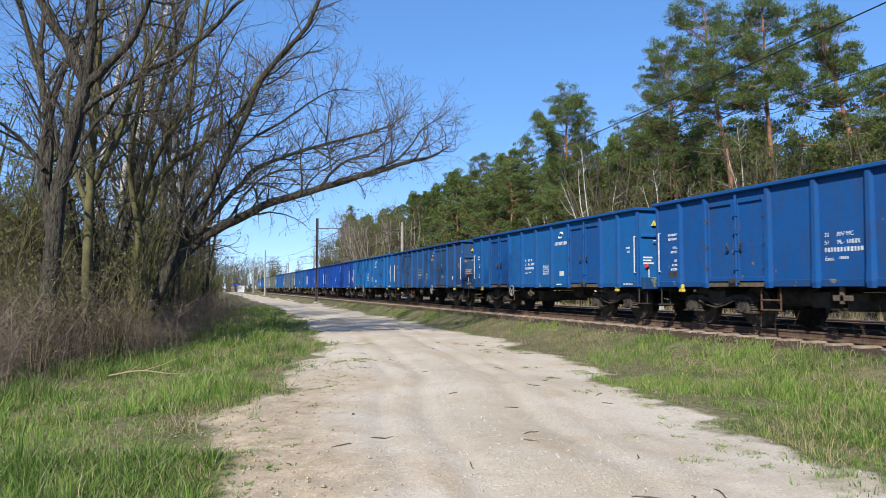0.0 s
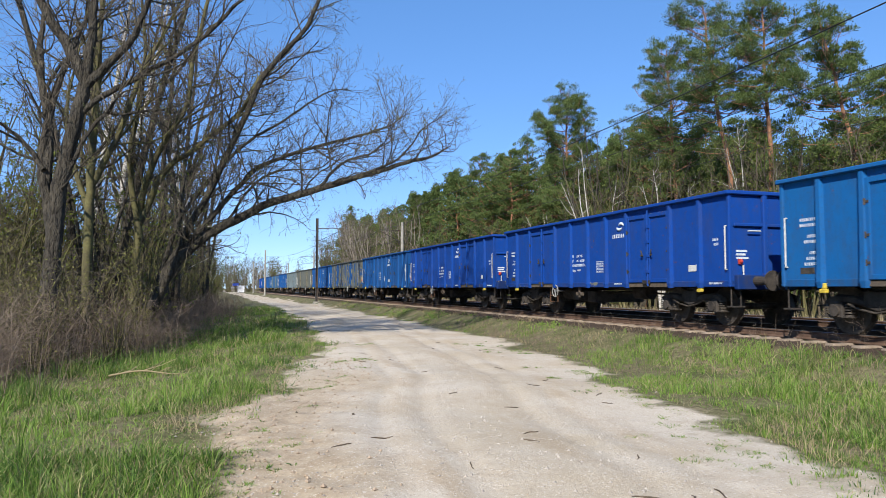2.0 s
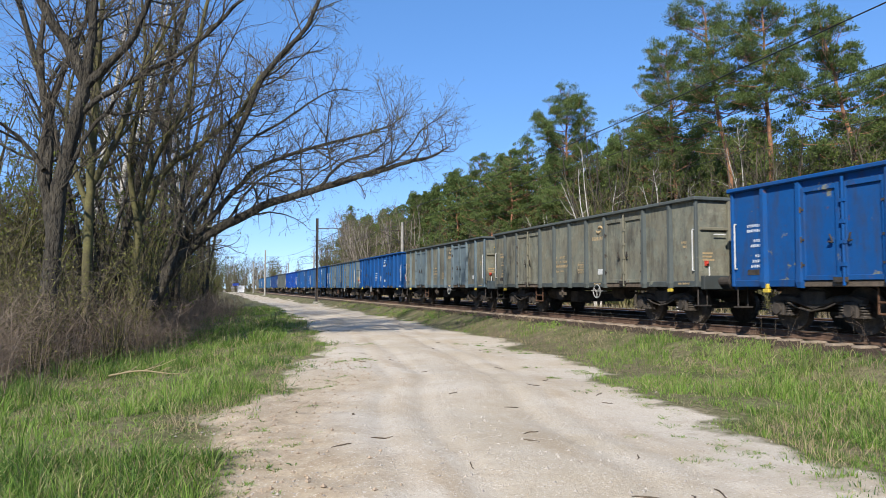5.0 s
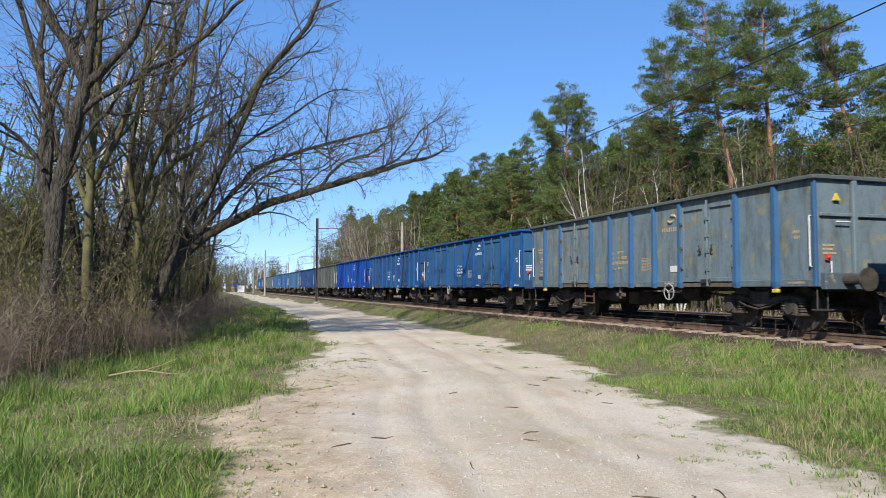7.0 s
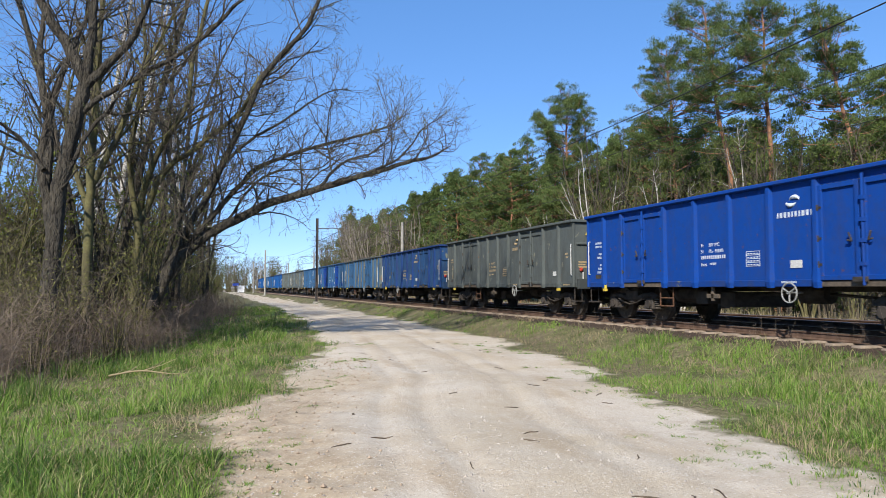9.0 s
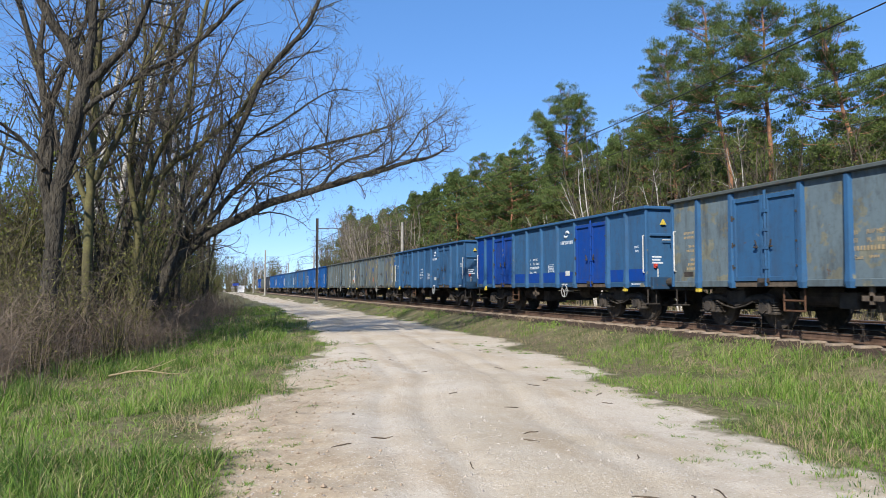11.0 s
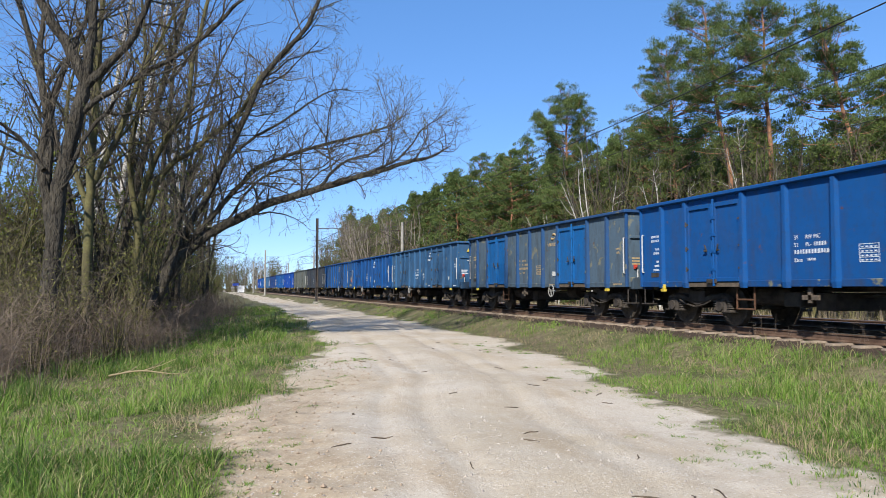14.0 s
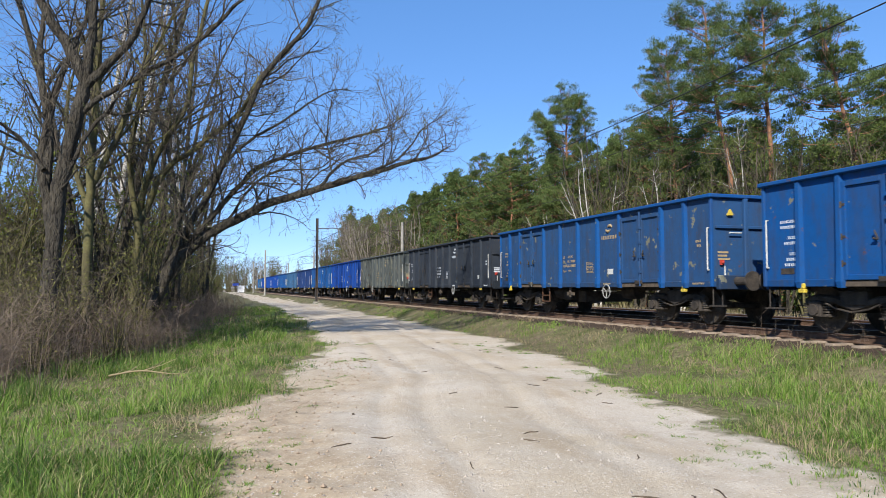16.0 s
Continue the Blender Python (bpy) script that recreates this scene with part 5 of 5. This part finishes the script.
def right_wood():
    rng = np.random.default_rng(9)
    bend = lambda y: float(track_x(y)) - 12.7
    # pines of the wood's edge, each of its own growth: line of sight, x, height, crown's foot, breadth, lean
    for i, (px, X, h, c0, wide, ln) in enumerate(((1311, 31.0, 19.9, 0.57, 0.125, -1.9), (1208, 33.0, 19.6, 0.45, 0.16, -1.1), (1378, 31.0, 18.8, 0.58, 0.13, -0.5),
                                                 (1556, 31.0, 15.4, 0.5, 0.15, -2.1), (1003, 30.0, 19.4, 0.34, 0.15, -0.1), (1618, 33.0, 13.0, 0.4, 0.17, 0.3), (1140, 34.0, 15.6, 0.35, 0.17, 0.2))):
        x, y, D = wood_spot(px, X)
        o = pine(140 + i, h, c0, wide=wide, lean=(ln * math.cos(radians(YAW)), -ln * math.sin(radians(YAW))), full=1.5 if i == 4 else 1.0)
        o.matrix_basis = pose(x, y, float(ground_z(x, y)) - 0.1)
    far = [pine(44, 18.0, 0.25, True, 0.17), pine(45, 14.0, 0.06, True, 0.22, True), pine(46, 17.0, 0.36, True, 0.18)]
    tall = (18.0, 14.0, 17.0)
    rows = []

    def put(x, y, k, s):
        rows.append((x, y, k, min(s, skyline(x, y) / (tall[k] * 1.08))))

    # the crowns that stand along the line, farther and farther off
    for px, X in ((812, 31), (850, 31), (905, 31), (935, 33), (885, 34), (790, 31), (760, 32), (735, 30), (700, 31), (655, 33), (622, 34), (680, 33), (830, 36), (870, 30), (970, 37), (1050, 36)):
        x, y, D = wood_spot(px, X)
        put(x + bend(y) * 0.5, y, 1 if px < 780 else int(rng.choice((0, 1, 2))), 2.0)
    for i in range(84):
        y = 28 + 150 * (i / 84.0) ** 1.2
        put((29 if y > 52 else 36) + bend(y) + rng.uniform(0, 1) ** 1.4 * 22, y + rng.normal() * 1.5, int(rng.choice(3, p=(0.34, 0.36, 0.3))), rng.uniform(0.75, 1.3))
    # the thick of the wood behind the edge
    for i in range(46):
        x, y, D = wood_spot(rng.uniform(1060, 1640), rng.uniform(37, 48))
        rows.append((x, y, i % 3, skyline(x, y) / (tall[i % 3] * 1.05) * rng.uniform(0.72, 1.0)))
    for i in range(16):
        put(rng.uniform(44, 80), rng.uniform(30, 62), int(rng.choice((0, 1, 1, 2))), rng.uniform(0.75, 1.0))
    for i in range(22):
        y = 30 + 130 * (i / 22.0) ** 1.3 + rng.normal()
        rows.append((27.0 + bend(y) + rng.uniform(0, 5), y, 1, rng.uniform(0.35, 0.6)))
    spread_copies(far, rows, rng)
    # leafless and budding trees among the pines
    kinds = [scrub_tree(51, 11.0, "birch_bark", 0.3, (0.9, 1.5, 2.2)), scrub_tree(52, 8.5, "mossy", 0.7, (1.0, 1.8, 2.6)), scrub_tree(53, 10.0, "bark", 0.15, (1.0, 1.8, 2.6))]
    fine = [scrub_tree(54, 4.6, "pale_bark", 0.0, (3.4, 5.5, 8.0)), scrub_tree(55, 4.6, "twig", 0.4, (3.2, 5.0, 8.0))]
    rows = []
    for i in range(46):
        y = 24 + 130 * (i / 46.0) ** 1.3
        x = 24.5 + bend(y) + rng.uniform(0, 7)
        rows.append((x, y + rng.normal(), int(rng.choice(3, p=(0.14, 0.4, 0.46))), rng.uniform(0.7, 1.1)))
    for px, X, k, s in ((1075, 30, 2, 1.55), (1090, 29, 1, 1.5), (1060, 29, 2, 1.35), (1110, 28, 1, 1.3), (1313, 29, 0, 1.0), (1130, 27, 2, 1.15), (1330, 30, 2, 1.1), (1040, 27, 1, 1.2)):
        x, y, D = wood_spot(px, X)
        rows.append((x, y, k, s))
    spread_copies(kinds, rows, rng)
    # the pale stand of bare trees far along the line
    rows = []
    for i in range(46):
        x, y, D = wood_spot(rng.uniform(568, 725), rng.uniform(23.5, 27.5))
        rows.append((x, y, int(rng.choice((0, 0, 1))), skyline(x, y) / 4.9 * rng.uniform(0.8, 0.98)))
    # budding scrub along the wood's foot
    for i in range(24):
        x, y, D = wood_spot(1020 + 24 * i + rng.normal() * 8, rng.uniform(26.5, 32))
        rows.append((x, y, 1, rng.uniform(1.3, 2.1)))
    # the bare wood that closes the road's far end
    for i in range(66):
        y = rng.uniform(285, 345)
        rows.append((rng.uniform(-0.035, 0.125) * y, y, int(rng.choice((0, 1))), rng.uniform(1.9, 3.0)))
    spread_copies(fine, rows, rng)
    rows = []
    for i in range(38):
        y = 18 + 170 * (i / 38.0) ** 1.4
        rows.append((23.5 + bend(y) + rng.uniform(0, 6), y, int(rng.choice(3, p=(0.4, 0.4, 0.2))), rng.uniform(0.6, 1.2)))
    for i in range(40):
        y = rng.uniform(280, 320)
        rows.append((rng.uniform(-0.03, 0.12) * y, y, int(rng.choice((0, 1))), rng.uniform(1.0, 1.9)))
    for x, y, k, s in rows:
        o = copy_thing(BUSHES[k], pose(x, y, float(ground_z(x, y)) - 0.1, 0, 0, rng.uniform(0, 360)))
        o.scale = (s, s, s)


right_wood()


def make_shelter():
    """The small white shelter with a blue board at the far end of the road."""
    x, y = 9.8, 240.0
    s = thing("platform_shelter", "small white shelter with a blue board", "shelter", m=pose(x, y, 0))
    part("wall_panel", boxes((-1.0, 1.0, -0.8, -0.7, 0.2, 2.2), (-1.0, -0.9, -0.7, 0.8, 0.2, 2.2), (0.9, 1.0, -0.7, 0.8, 0.2, 2.2), bevel=0.01), M["tin"], s)
    part("roof", boxes((-1.2, 1.2, -1.0, 1.0, 2.2, 2.32), bevel=0.02), M["tin"], s)
    b = thing("station_board", "blue station board on two posts", "sign", m=pose(8.0, 238, 0))
    part("board", boxes((-0.9, 1.0, -0.03, 0.03, 2.3, 3.1), bevel=0.01), M["sign_blue"], b)
    for dx in (-0.8, 0.9):
        bm = bmesh.new()
        cyl(bm, (dx, 0, 0), (dx, 0, 2.3), 0.04, 8)
        part("post", bm, M["concrete"], b)


make_shelter()


# ---- grass and scrub ----
def blades(name, label, x, y, hgt, wid, mat, rng, bend=0.5, category="grass", tone=None, out=None):
    n = len(x)
    z = ground_z(x, y) - 0.02
    a_ = rng.uniform(0, math.tau, n)
    b_ = rng.uniform(0, math.tau, n) if out is None else out + rng.normal(size=n) * 0.7
    s = np.stack([np.cos(a_), np.sin(a_), np.zeros(n)], -1) * wid[:, None] * 0.5
    d = np.stack([np.cos(b_), np.sin(b_), np.zeros(n)], -1) * (hgt * bend * rng.random(n))[:, None]
    base = np.stack([x, y, z], -1)
    up = np.zeros((n, 3))
    up[:, 2] = hgt
    mid = base + up * 0.6 + d * 0.3
    tip = base + up + d
    v = np.stack([base - s, base + s, mid - s * 0.75, mid + s * 0.75, tip], 1).reshape(-1, 3)
    i = np.arange(n) * 5
    f = [(p, p + 1, p + 3, p + 2) for p in i] + [(p + 2, p + 3, p + 4) for p in i]
    me = mesh_of(name, v, f, [mat])
    at = me.attributes.new("tone", "FLOAT", "POINT")
    at.data.foreach_set("value", np.repeat(np.full(n, 0.5) if tone is None else tone, 5).astype(np.float32))
    return tagged(new(name, me), label, category, "", "stuff")


def tufts(name, label, cx, cy, h, rad, count, tone, rng, wid=(0.004, 0.008), bend=1.0, far=14.0, mat="grass"):
    """Grass in tufts: blades round each centre, leaning outwards, in one tone a tuft."""
    k = np.repeat(np.arange(len(cx)), count)
    g = rng.uniform(0, math.tau, len(k))
    q = np.sqrt(rng.random(len(k)))
    x, y = cx[k] + rad[k] * q * np.cos(g), cy[k] + rad[k] * q * np.sin(g)
    hh = h[k] * rng.uniform(0.45, 1.1, len(k)) * (1.1 - 0.4 * q)
    w = rng.uniform(*wid, len(k)) * (1 + np.hypot(x, y) / far)
    return blades(name, label, x, y, hh, w, M[mat], rng, bend, tone=np.clip(tone[k] + rng.normal(size=len(k)) * 0.08, 0, 1), out=g)


def fan(rng, n, a0, a1, d0, d1, power):
    """Random places in a fan before the camera: angle from +Y, distance, denser close by."""
    a_ = np.radians(rng.uniform(a0, a1, n))
    d = d0 + (d1 - d0) * rng.random(n) ** power
    return d * np.sin(a_), d * np.cos(a_)


def make_grass():
    rng = np.random.default_rng(77)
    # verge left of the road
    x, y = fan(rng, 62000, -24, 20, 3.6, 62, 1.75)
    dl = road_left(y) - x - 0.8 * edge_wander(x, y)
    pt = vnoise(x, y, 0.6, 11) * 0.55 + vnoise(x, y, 1.9, 12) * 0.45
    pt = np.maximum(pt, 0.72 * (1 - smooth(np.hypot(x + 0.9, y - 6.3), 0.9, 2.2)))
    keep = (x < 0.5 * (road_left(y) + road_right(y))) & (x > -14) & (rng.random(len(x)) < smooth(dl, -0.35, 0.5) * (0.55 + 0.45 * smooth(pt, 0.35, 0.55)))
    x, y, pt, dl = x[keep], y[keep], pt[keep], dl[keep]
    n = len(x)
    h = (0.04 + 0.24 * rng.random(n) ** 3.0) * (0.6 + 1.3 * smooth(pt, 0.35, 0.75)) * np.clip(0.45 + dl * 0.5, 0.4, 1.25)
    h = np.maximum(h, 0.045)
    tone = 0.25 + 0.7 * vnoise(x, y, 0.9, 51) - 0.25 * smooth(pt, 0.5, 0.8) + rng.normal(size=n) * 0.36
    tufts("grass", "fresh green grass in tufts on the verge", x, y, h, rng.uniform(0.03, 0.085, n) * (1 + np.hypot(x, y) / 20), rng.integers(5, 13, n), tone, rng, bend=1.3)
    # verge between the road and the track
    x, y = fan(rng, 56000, 10, 56, 5.0, 80, 1.7)
    dr = x - road_right(y) - 0.8 * edge_wander(x, y)
    pt = vnoise(x, y, 0.6, 13) * 0.55 + vnoise(x, y, 1.8, 14) * 0.45
    lim = 10.75 + 0.5 * (vnoise(x, y, 0.8, 15) - 0.5)
    keep = (x > 0.5 * (road_left(y) + road_right(y))) & (x < lim) & (rng.random(len(x)) < smooth(dr, -0.35, 0.6) * (0.45 + 0.55 * smooth(pt, 0.35, 0.55)))
    x, y, pt, dr = x[keep], y[keep], pt[keep], dr[keep]
    n = len(x)
    h = (0.05 + 0.20 * rng.random(n) ** 1.7) * (0.45 + 1.2 * smooth(pt, 0.3, 0.75)) * np.clip(0.35 + dr * 0.4, 0.3, 1.15) * (1 - 0.35 * smooth(x, 10.2, 11.0))
    tone = 0.3 + 0.6 * vnoise(x, y, 0.8, 52) + rng.normal(size=n) * 0.36
    tufts("grass", "tall green grass in tufts between road and track", x, y, h, rng.uniform(0.03, 0.09, n) * (1 + np.hypot(x, y) / 22), rng.integers(5, 14, n), tone, rng, far=16.0, bend=1.1)
    # dry stems mixed in, standing and matted
    x, y = fan(rng, 130000, -24, 56, 3.5, 60, 1.8)
    out = np.maximum(road_left(y) - x, x - road_right(y)) - 0.6 * edge_wander(x, y)
    keep = (out > 0.15) & (x < 11.2) & (rng.random(len(x)) < smooth(vnoise(x, y, 0.9, 16) * 0.6 + vnoise(x, y, 2.4, 17) * 0.4, 0.42, 0.66))
    x, y = x[keep], y[keep]
    blades("dry_grass", "straw-coloured dry grass stems", x, y, rng.uniform(0.03, 0.20, len(x)), rng.uniform(0.003, 0.007, len(x)) * (1 + np.hypot(x, y) / 16), M["dry_grass"], rng, 2.2)
    # low rosettes of broad leaves, right up to the bare sand
    x, y = fan(rng, 9000, -24, 56, 3.6, 34, 1.6)
    out = np.maximum(road_left(y) - x, x - road_right(y)) - edge_wander(x, y)
    keep = (out > -0.7) & (x < 10.6) & (x > -10) & (rng.random(len(x)) < smooth(out, -0.8, 0.6) * smooth(vnoise(x, y, 1.3, 31), 0.35, 0.65))
    x, y = x[keep], y[keep]
    n = len(x)
    tufts("ground_cover", "low rosettes of broad-leaved weeds on the verge", x, y, rng.uniform(0.02, 0.06, n), rng.uniform(0.02, 0.06, n), rng.integers(5, 12, n),
          0.15 + 0.5 * rng.random(n), rng, (0.014, 0.03), 2.4, 30.0)
    # pale dead grass on the far side of the tracks
    y = rng.uniform(2, 110, 16000)
    x = 21.2 + 3.0 * rng.random(16000) ** 1.5
    blades("dead_grass", "pale dead grass on the bank beyond the tracks", x, y, rng.uniform(0.2, 0.75, len(x)), rng.uniform(0.015, 0.03, len(x)), M["dry_grass"], rng, 0.7)
    # flat tufts on the road's bare edges, in loose patches
    n = 60
    py_ = 4.8 + 16 * rng.random(n) ** 1.4
    side = rng.random(n) < 0.4
    px_ = np.where(side, road_left(py_) + 0.2 + 1.0 * rng.random(n), road_right(py_) - 0.1 - 1.1 * rng.random(n) ** 1.5)
    k = np.repeat(np.arange(n), rng.integers(3, 16, n))
    x = px_[k] + rng.normal(size=len(k)) * 0.15
    y = py_[k] + rng.normal(size=len(k)) * 0.10
    m_ = len(x)
    tufts("grass_tufts", "small flat grass tufts on bare sand", x, y, rng.uniform(0.025, 0.06, m_), rng.uniform(0.03, 0.075, m_), rng.integers(16, 36, m_), 0.3 + 0.5 * rng.random(m_), rng, bend=2.0)


def make_litter():
    """Pebbles and dead sticks on the road."""
    rng = np.random.default_rng(80)
    base = np.array([[1, 0, 0], [-1, 0.2, 0], [0.1, 1, 0], [0, -1, 0.1], [0.1, 0.1, 0.7], [0, 0, -0.7]])
    tri = np.array([[0, 2, 4], [2, 1, 4], [1, 3, 4], [3, 0, 4], [2, 0, 5], [1, 2, 5], [3, 1, 5], [0, 3, 5]])
    n = 15000
    x, y = fan(rng, n, -8, 52, 4.5, 40, 1.5)
    keep = (x > road_left(y) - 0.3) & (x < road_right(y) + 0.4)
    x, y = x[keep], y[keep]
    n = len(x)
    c = np.stack([x, y, ground_z(x, y)], -1)
    r = (0.004 + 0.018 * rng.random((n, 1, 1)) ** 6)
    v = (c[:, None, :] + base[None] * r * rng.uniform(0.6, 1.4, (n, 6, 3))).reshape(-1, 3)
    f = (np.arange(n)[:, None, None] * 6 + tri[None]).reshape(-1, 3)
    tagged(new("pebbles", mesh_of("pebbles", v, f, [M["stone"]])), "pale pebbles scattered over the dirt road", "pebbles", "", "stuff")
    # crumbly clods of soil along the bare edge of the turf
    n = 2600
    y = 4.5 + 12 * rng.random(n) ** 1.6
    x = road_left(y) + 0.5 + rng.normal(size=n) * 0.55
    c = np.stack([x, y, ground_z(x, y) + 0.004], -1)
    r = (0.005 + 0.022 * rng.random((n, 1, 1)) ** 5)
    v = (c[:, None, :] + base[None] * r * rng.uniform(0.6, 1.4, (n, 6, 3))).reshape(-1, 3)
    f = (np.arange(n)[:, None, None] * 6 + tri[None]).reshape(-1, 3)
    tagged(new("soil_clods", mesh_of("soil_clods", v, f, [M["clod"]])), "crumbly tan soil clods at the turf's edge", "soil", "", "stuff")
    for _ in range(46):
        d, a_ = 5.5 + 16 * rng.random() ** 1.3, radians(rng.uniform(2, 42))
        px, py = d * math.sin(a_), d * math.cos(a_)
        if not road_left(py) < px < road_right(py):
            continue
        L, g = rng.uniform(0.06, 0.3), rng.uniform(0, math.tau)
        pts = []
        for i in range(5):
            q = i / 4 - 0.5
            ex, ey = px + q * L * math.cos(g) + rng.normal() * 0.012, py + q * L * math.sin(g) + rng.normal() * 0.012
            pts.append((ex, ey, float(ground_z(ex, ey)) + 0.006))
        tagged(new("stick", tube_mesh("stick", [(pts, [0.004, 0.007, 0.007, 0.005, 0.003])], M["stick"], 5)), "small dead dark stick on the road", "stick", "sticks on the road")
    # a fallen pale branch in the grass
    cx, cy = spot(-6.0, 14.5)
    z0 = float(ground_z(cx, cy)) + 0.05
    stem = curve_pts([(cx - 0.7, cy + 0.3, z0), (cx - 0.1, cy + 0.1, z0 + 0.1), (cx + 0.5, cy - 0.25, z0 + 0.06), (cx + 1.2, cy - 0.3, z0 + 0.02)], 12)
    paths = [(stem, np.linspace(0.022, 0.007, 12))]
    for i in range(12):
        p = stem[int(rng.integers(1, 11))]
        g, L = rng.uniform(-1.3, 1.3), rng.uniform(0.25, 0.8)
        d = np.array([L * math.cos(g), -L * math.sin(g), rng.uniform(0.0, 0.45) * L])
        paths.append((np.array([p, p + d * 0.5 + rng.normal(size=3) * 0.03, p + d]), [0.010, 0.008, 0.004]))
    tagged(new("fallen_branch", tube_mesh("fallen_branch", paths, M["dry_grass"], 5)), "pale dead fallen branch lying in the grass", "branch")


make_litter()
make_grass()


def make_brambles():
    rng = np.random.default_rng(78)
    # brown stalks of last year's weeds
    n = 21000
    y = 10.5 + 50 * rng.random(n) ** 1.7
    x = -0.28 * y + rng.random(n) * (0.28 * y + 2.5)
    front = np.interp(y, [11, 16, 22, 30, 45, 62], [-5.8, -3.4, -1.5, -0.2, 1.2, 2.0])
    keep = (x < front + rng.normal(size=n) * 0.5 + 2.4 * (vnoise(x, y, 0.45, 22) - 0.6)) & (rng.random(n) < 0.25 + 0.75 * smooth(vnoise(x, y, 0.9, 23), 0.25, 0.6))
    x, y = x[keep], y[keep]
    paths = []
    for a_, b_ in zip(x, y):
        h = rng.uniform(0.35, 1.9) * (0.7 + 0.5 * float(vnoise(a_, b_, 0.4, 21)))
        z = float(ground_z(a_, b_)) - 0.05
        lean = rng.normal(size=2) * 0.30 * h
        paths.append((np.array([(a_, b_, z), (a_ + lean[0] * 0.3, b_ + lean[1] * 0.3, z + h * 0.6), (a_ + lean[0], b_ + lean[1], z + h * rng.uniform(0.8, 1.0))]), np.array([0.006, 0.005, 0.003])))
        for _ in range(int(rng.integers(4, 10))):
            q = rng.uniform(0.3, 1.0)
            p = np.array([a_ + lean[0] * q, b_ + lean[1] * q, z + h * q])
            d = np.array([rng.normal() * 0.7, rng.normal() * 0.7, rng.uniform(-0.3, 0.8)]) * rng.uniform(0.15, 0.5)
            paths.append((np.array([p, p + d]), np.array([0.0038, 0.0028])))
    v, f = tubes(paths, 3)
    tagged(new("dry_weeds", mesh_of("dry_weeds", v, f, [M["reed"]])), "tangle of dry brown weed stalks under the trees", "weeds", "", "stuff")
    # weeds at the track's edge
    paths = []
    for i in range(1100):
        y_ = 4 + 45 * rng.random() ** 1.3
        x_ = rng.uniform(9.0, 11.3)
        z = float(ground_z(x_, y_))
        h = rng.uniform(0.2, 0.55)
        if i % 50 == 0:
            x_, y_, h = rng.uniform(10.4, 11.2), rng.uniform(5, 13), rng.uniform(0.4, 0.9)
        elif i % 6 in (1, 2, 3, 4):
            y_ = rng.uniform(11, 26)
            x_, h = float(road_right(y_)) + 0.2 + abs(rng.normal()) * 0.7, rng.uniform(0.12, 0.42)
        z = float(ground_z(x_, y_))
        lean = rng.normal(size=2) * 0.25 * h
        p0, p1 = np.array([x_, y_, z]), np.array([x_ + lean[0], y_ + lean[1], z + h])
        paths.append((np.array([p0, (p0 + p1) / 2 + rng.normal(size=3) * 0.02, p1]), np.array([0.0018, 0.0014, 0.001])))
        for _ in range(5):
            q = rng.uniform(0.4, 1)
            p = p0 + (p1 - p0) * q
            d = np.array([rng.normal() * 0.4, rng.normal() * 0.4, rng.uniform(0.2, 0.7)]) * 0.28 * h
            paths.append((np.array([p, p + d * 0.6, p + d]), np.array([0.001, 0.001, 0.0014])))
    v, f = tubes(paths, 3)
    tagged(new("track_weeds", mesh_of("track_weeds", v, f, [M["reed"]])), "dead grey weeds at the edge of the ballast", "weeds", "", "stuff")


make_brambles()

motions()
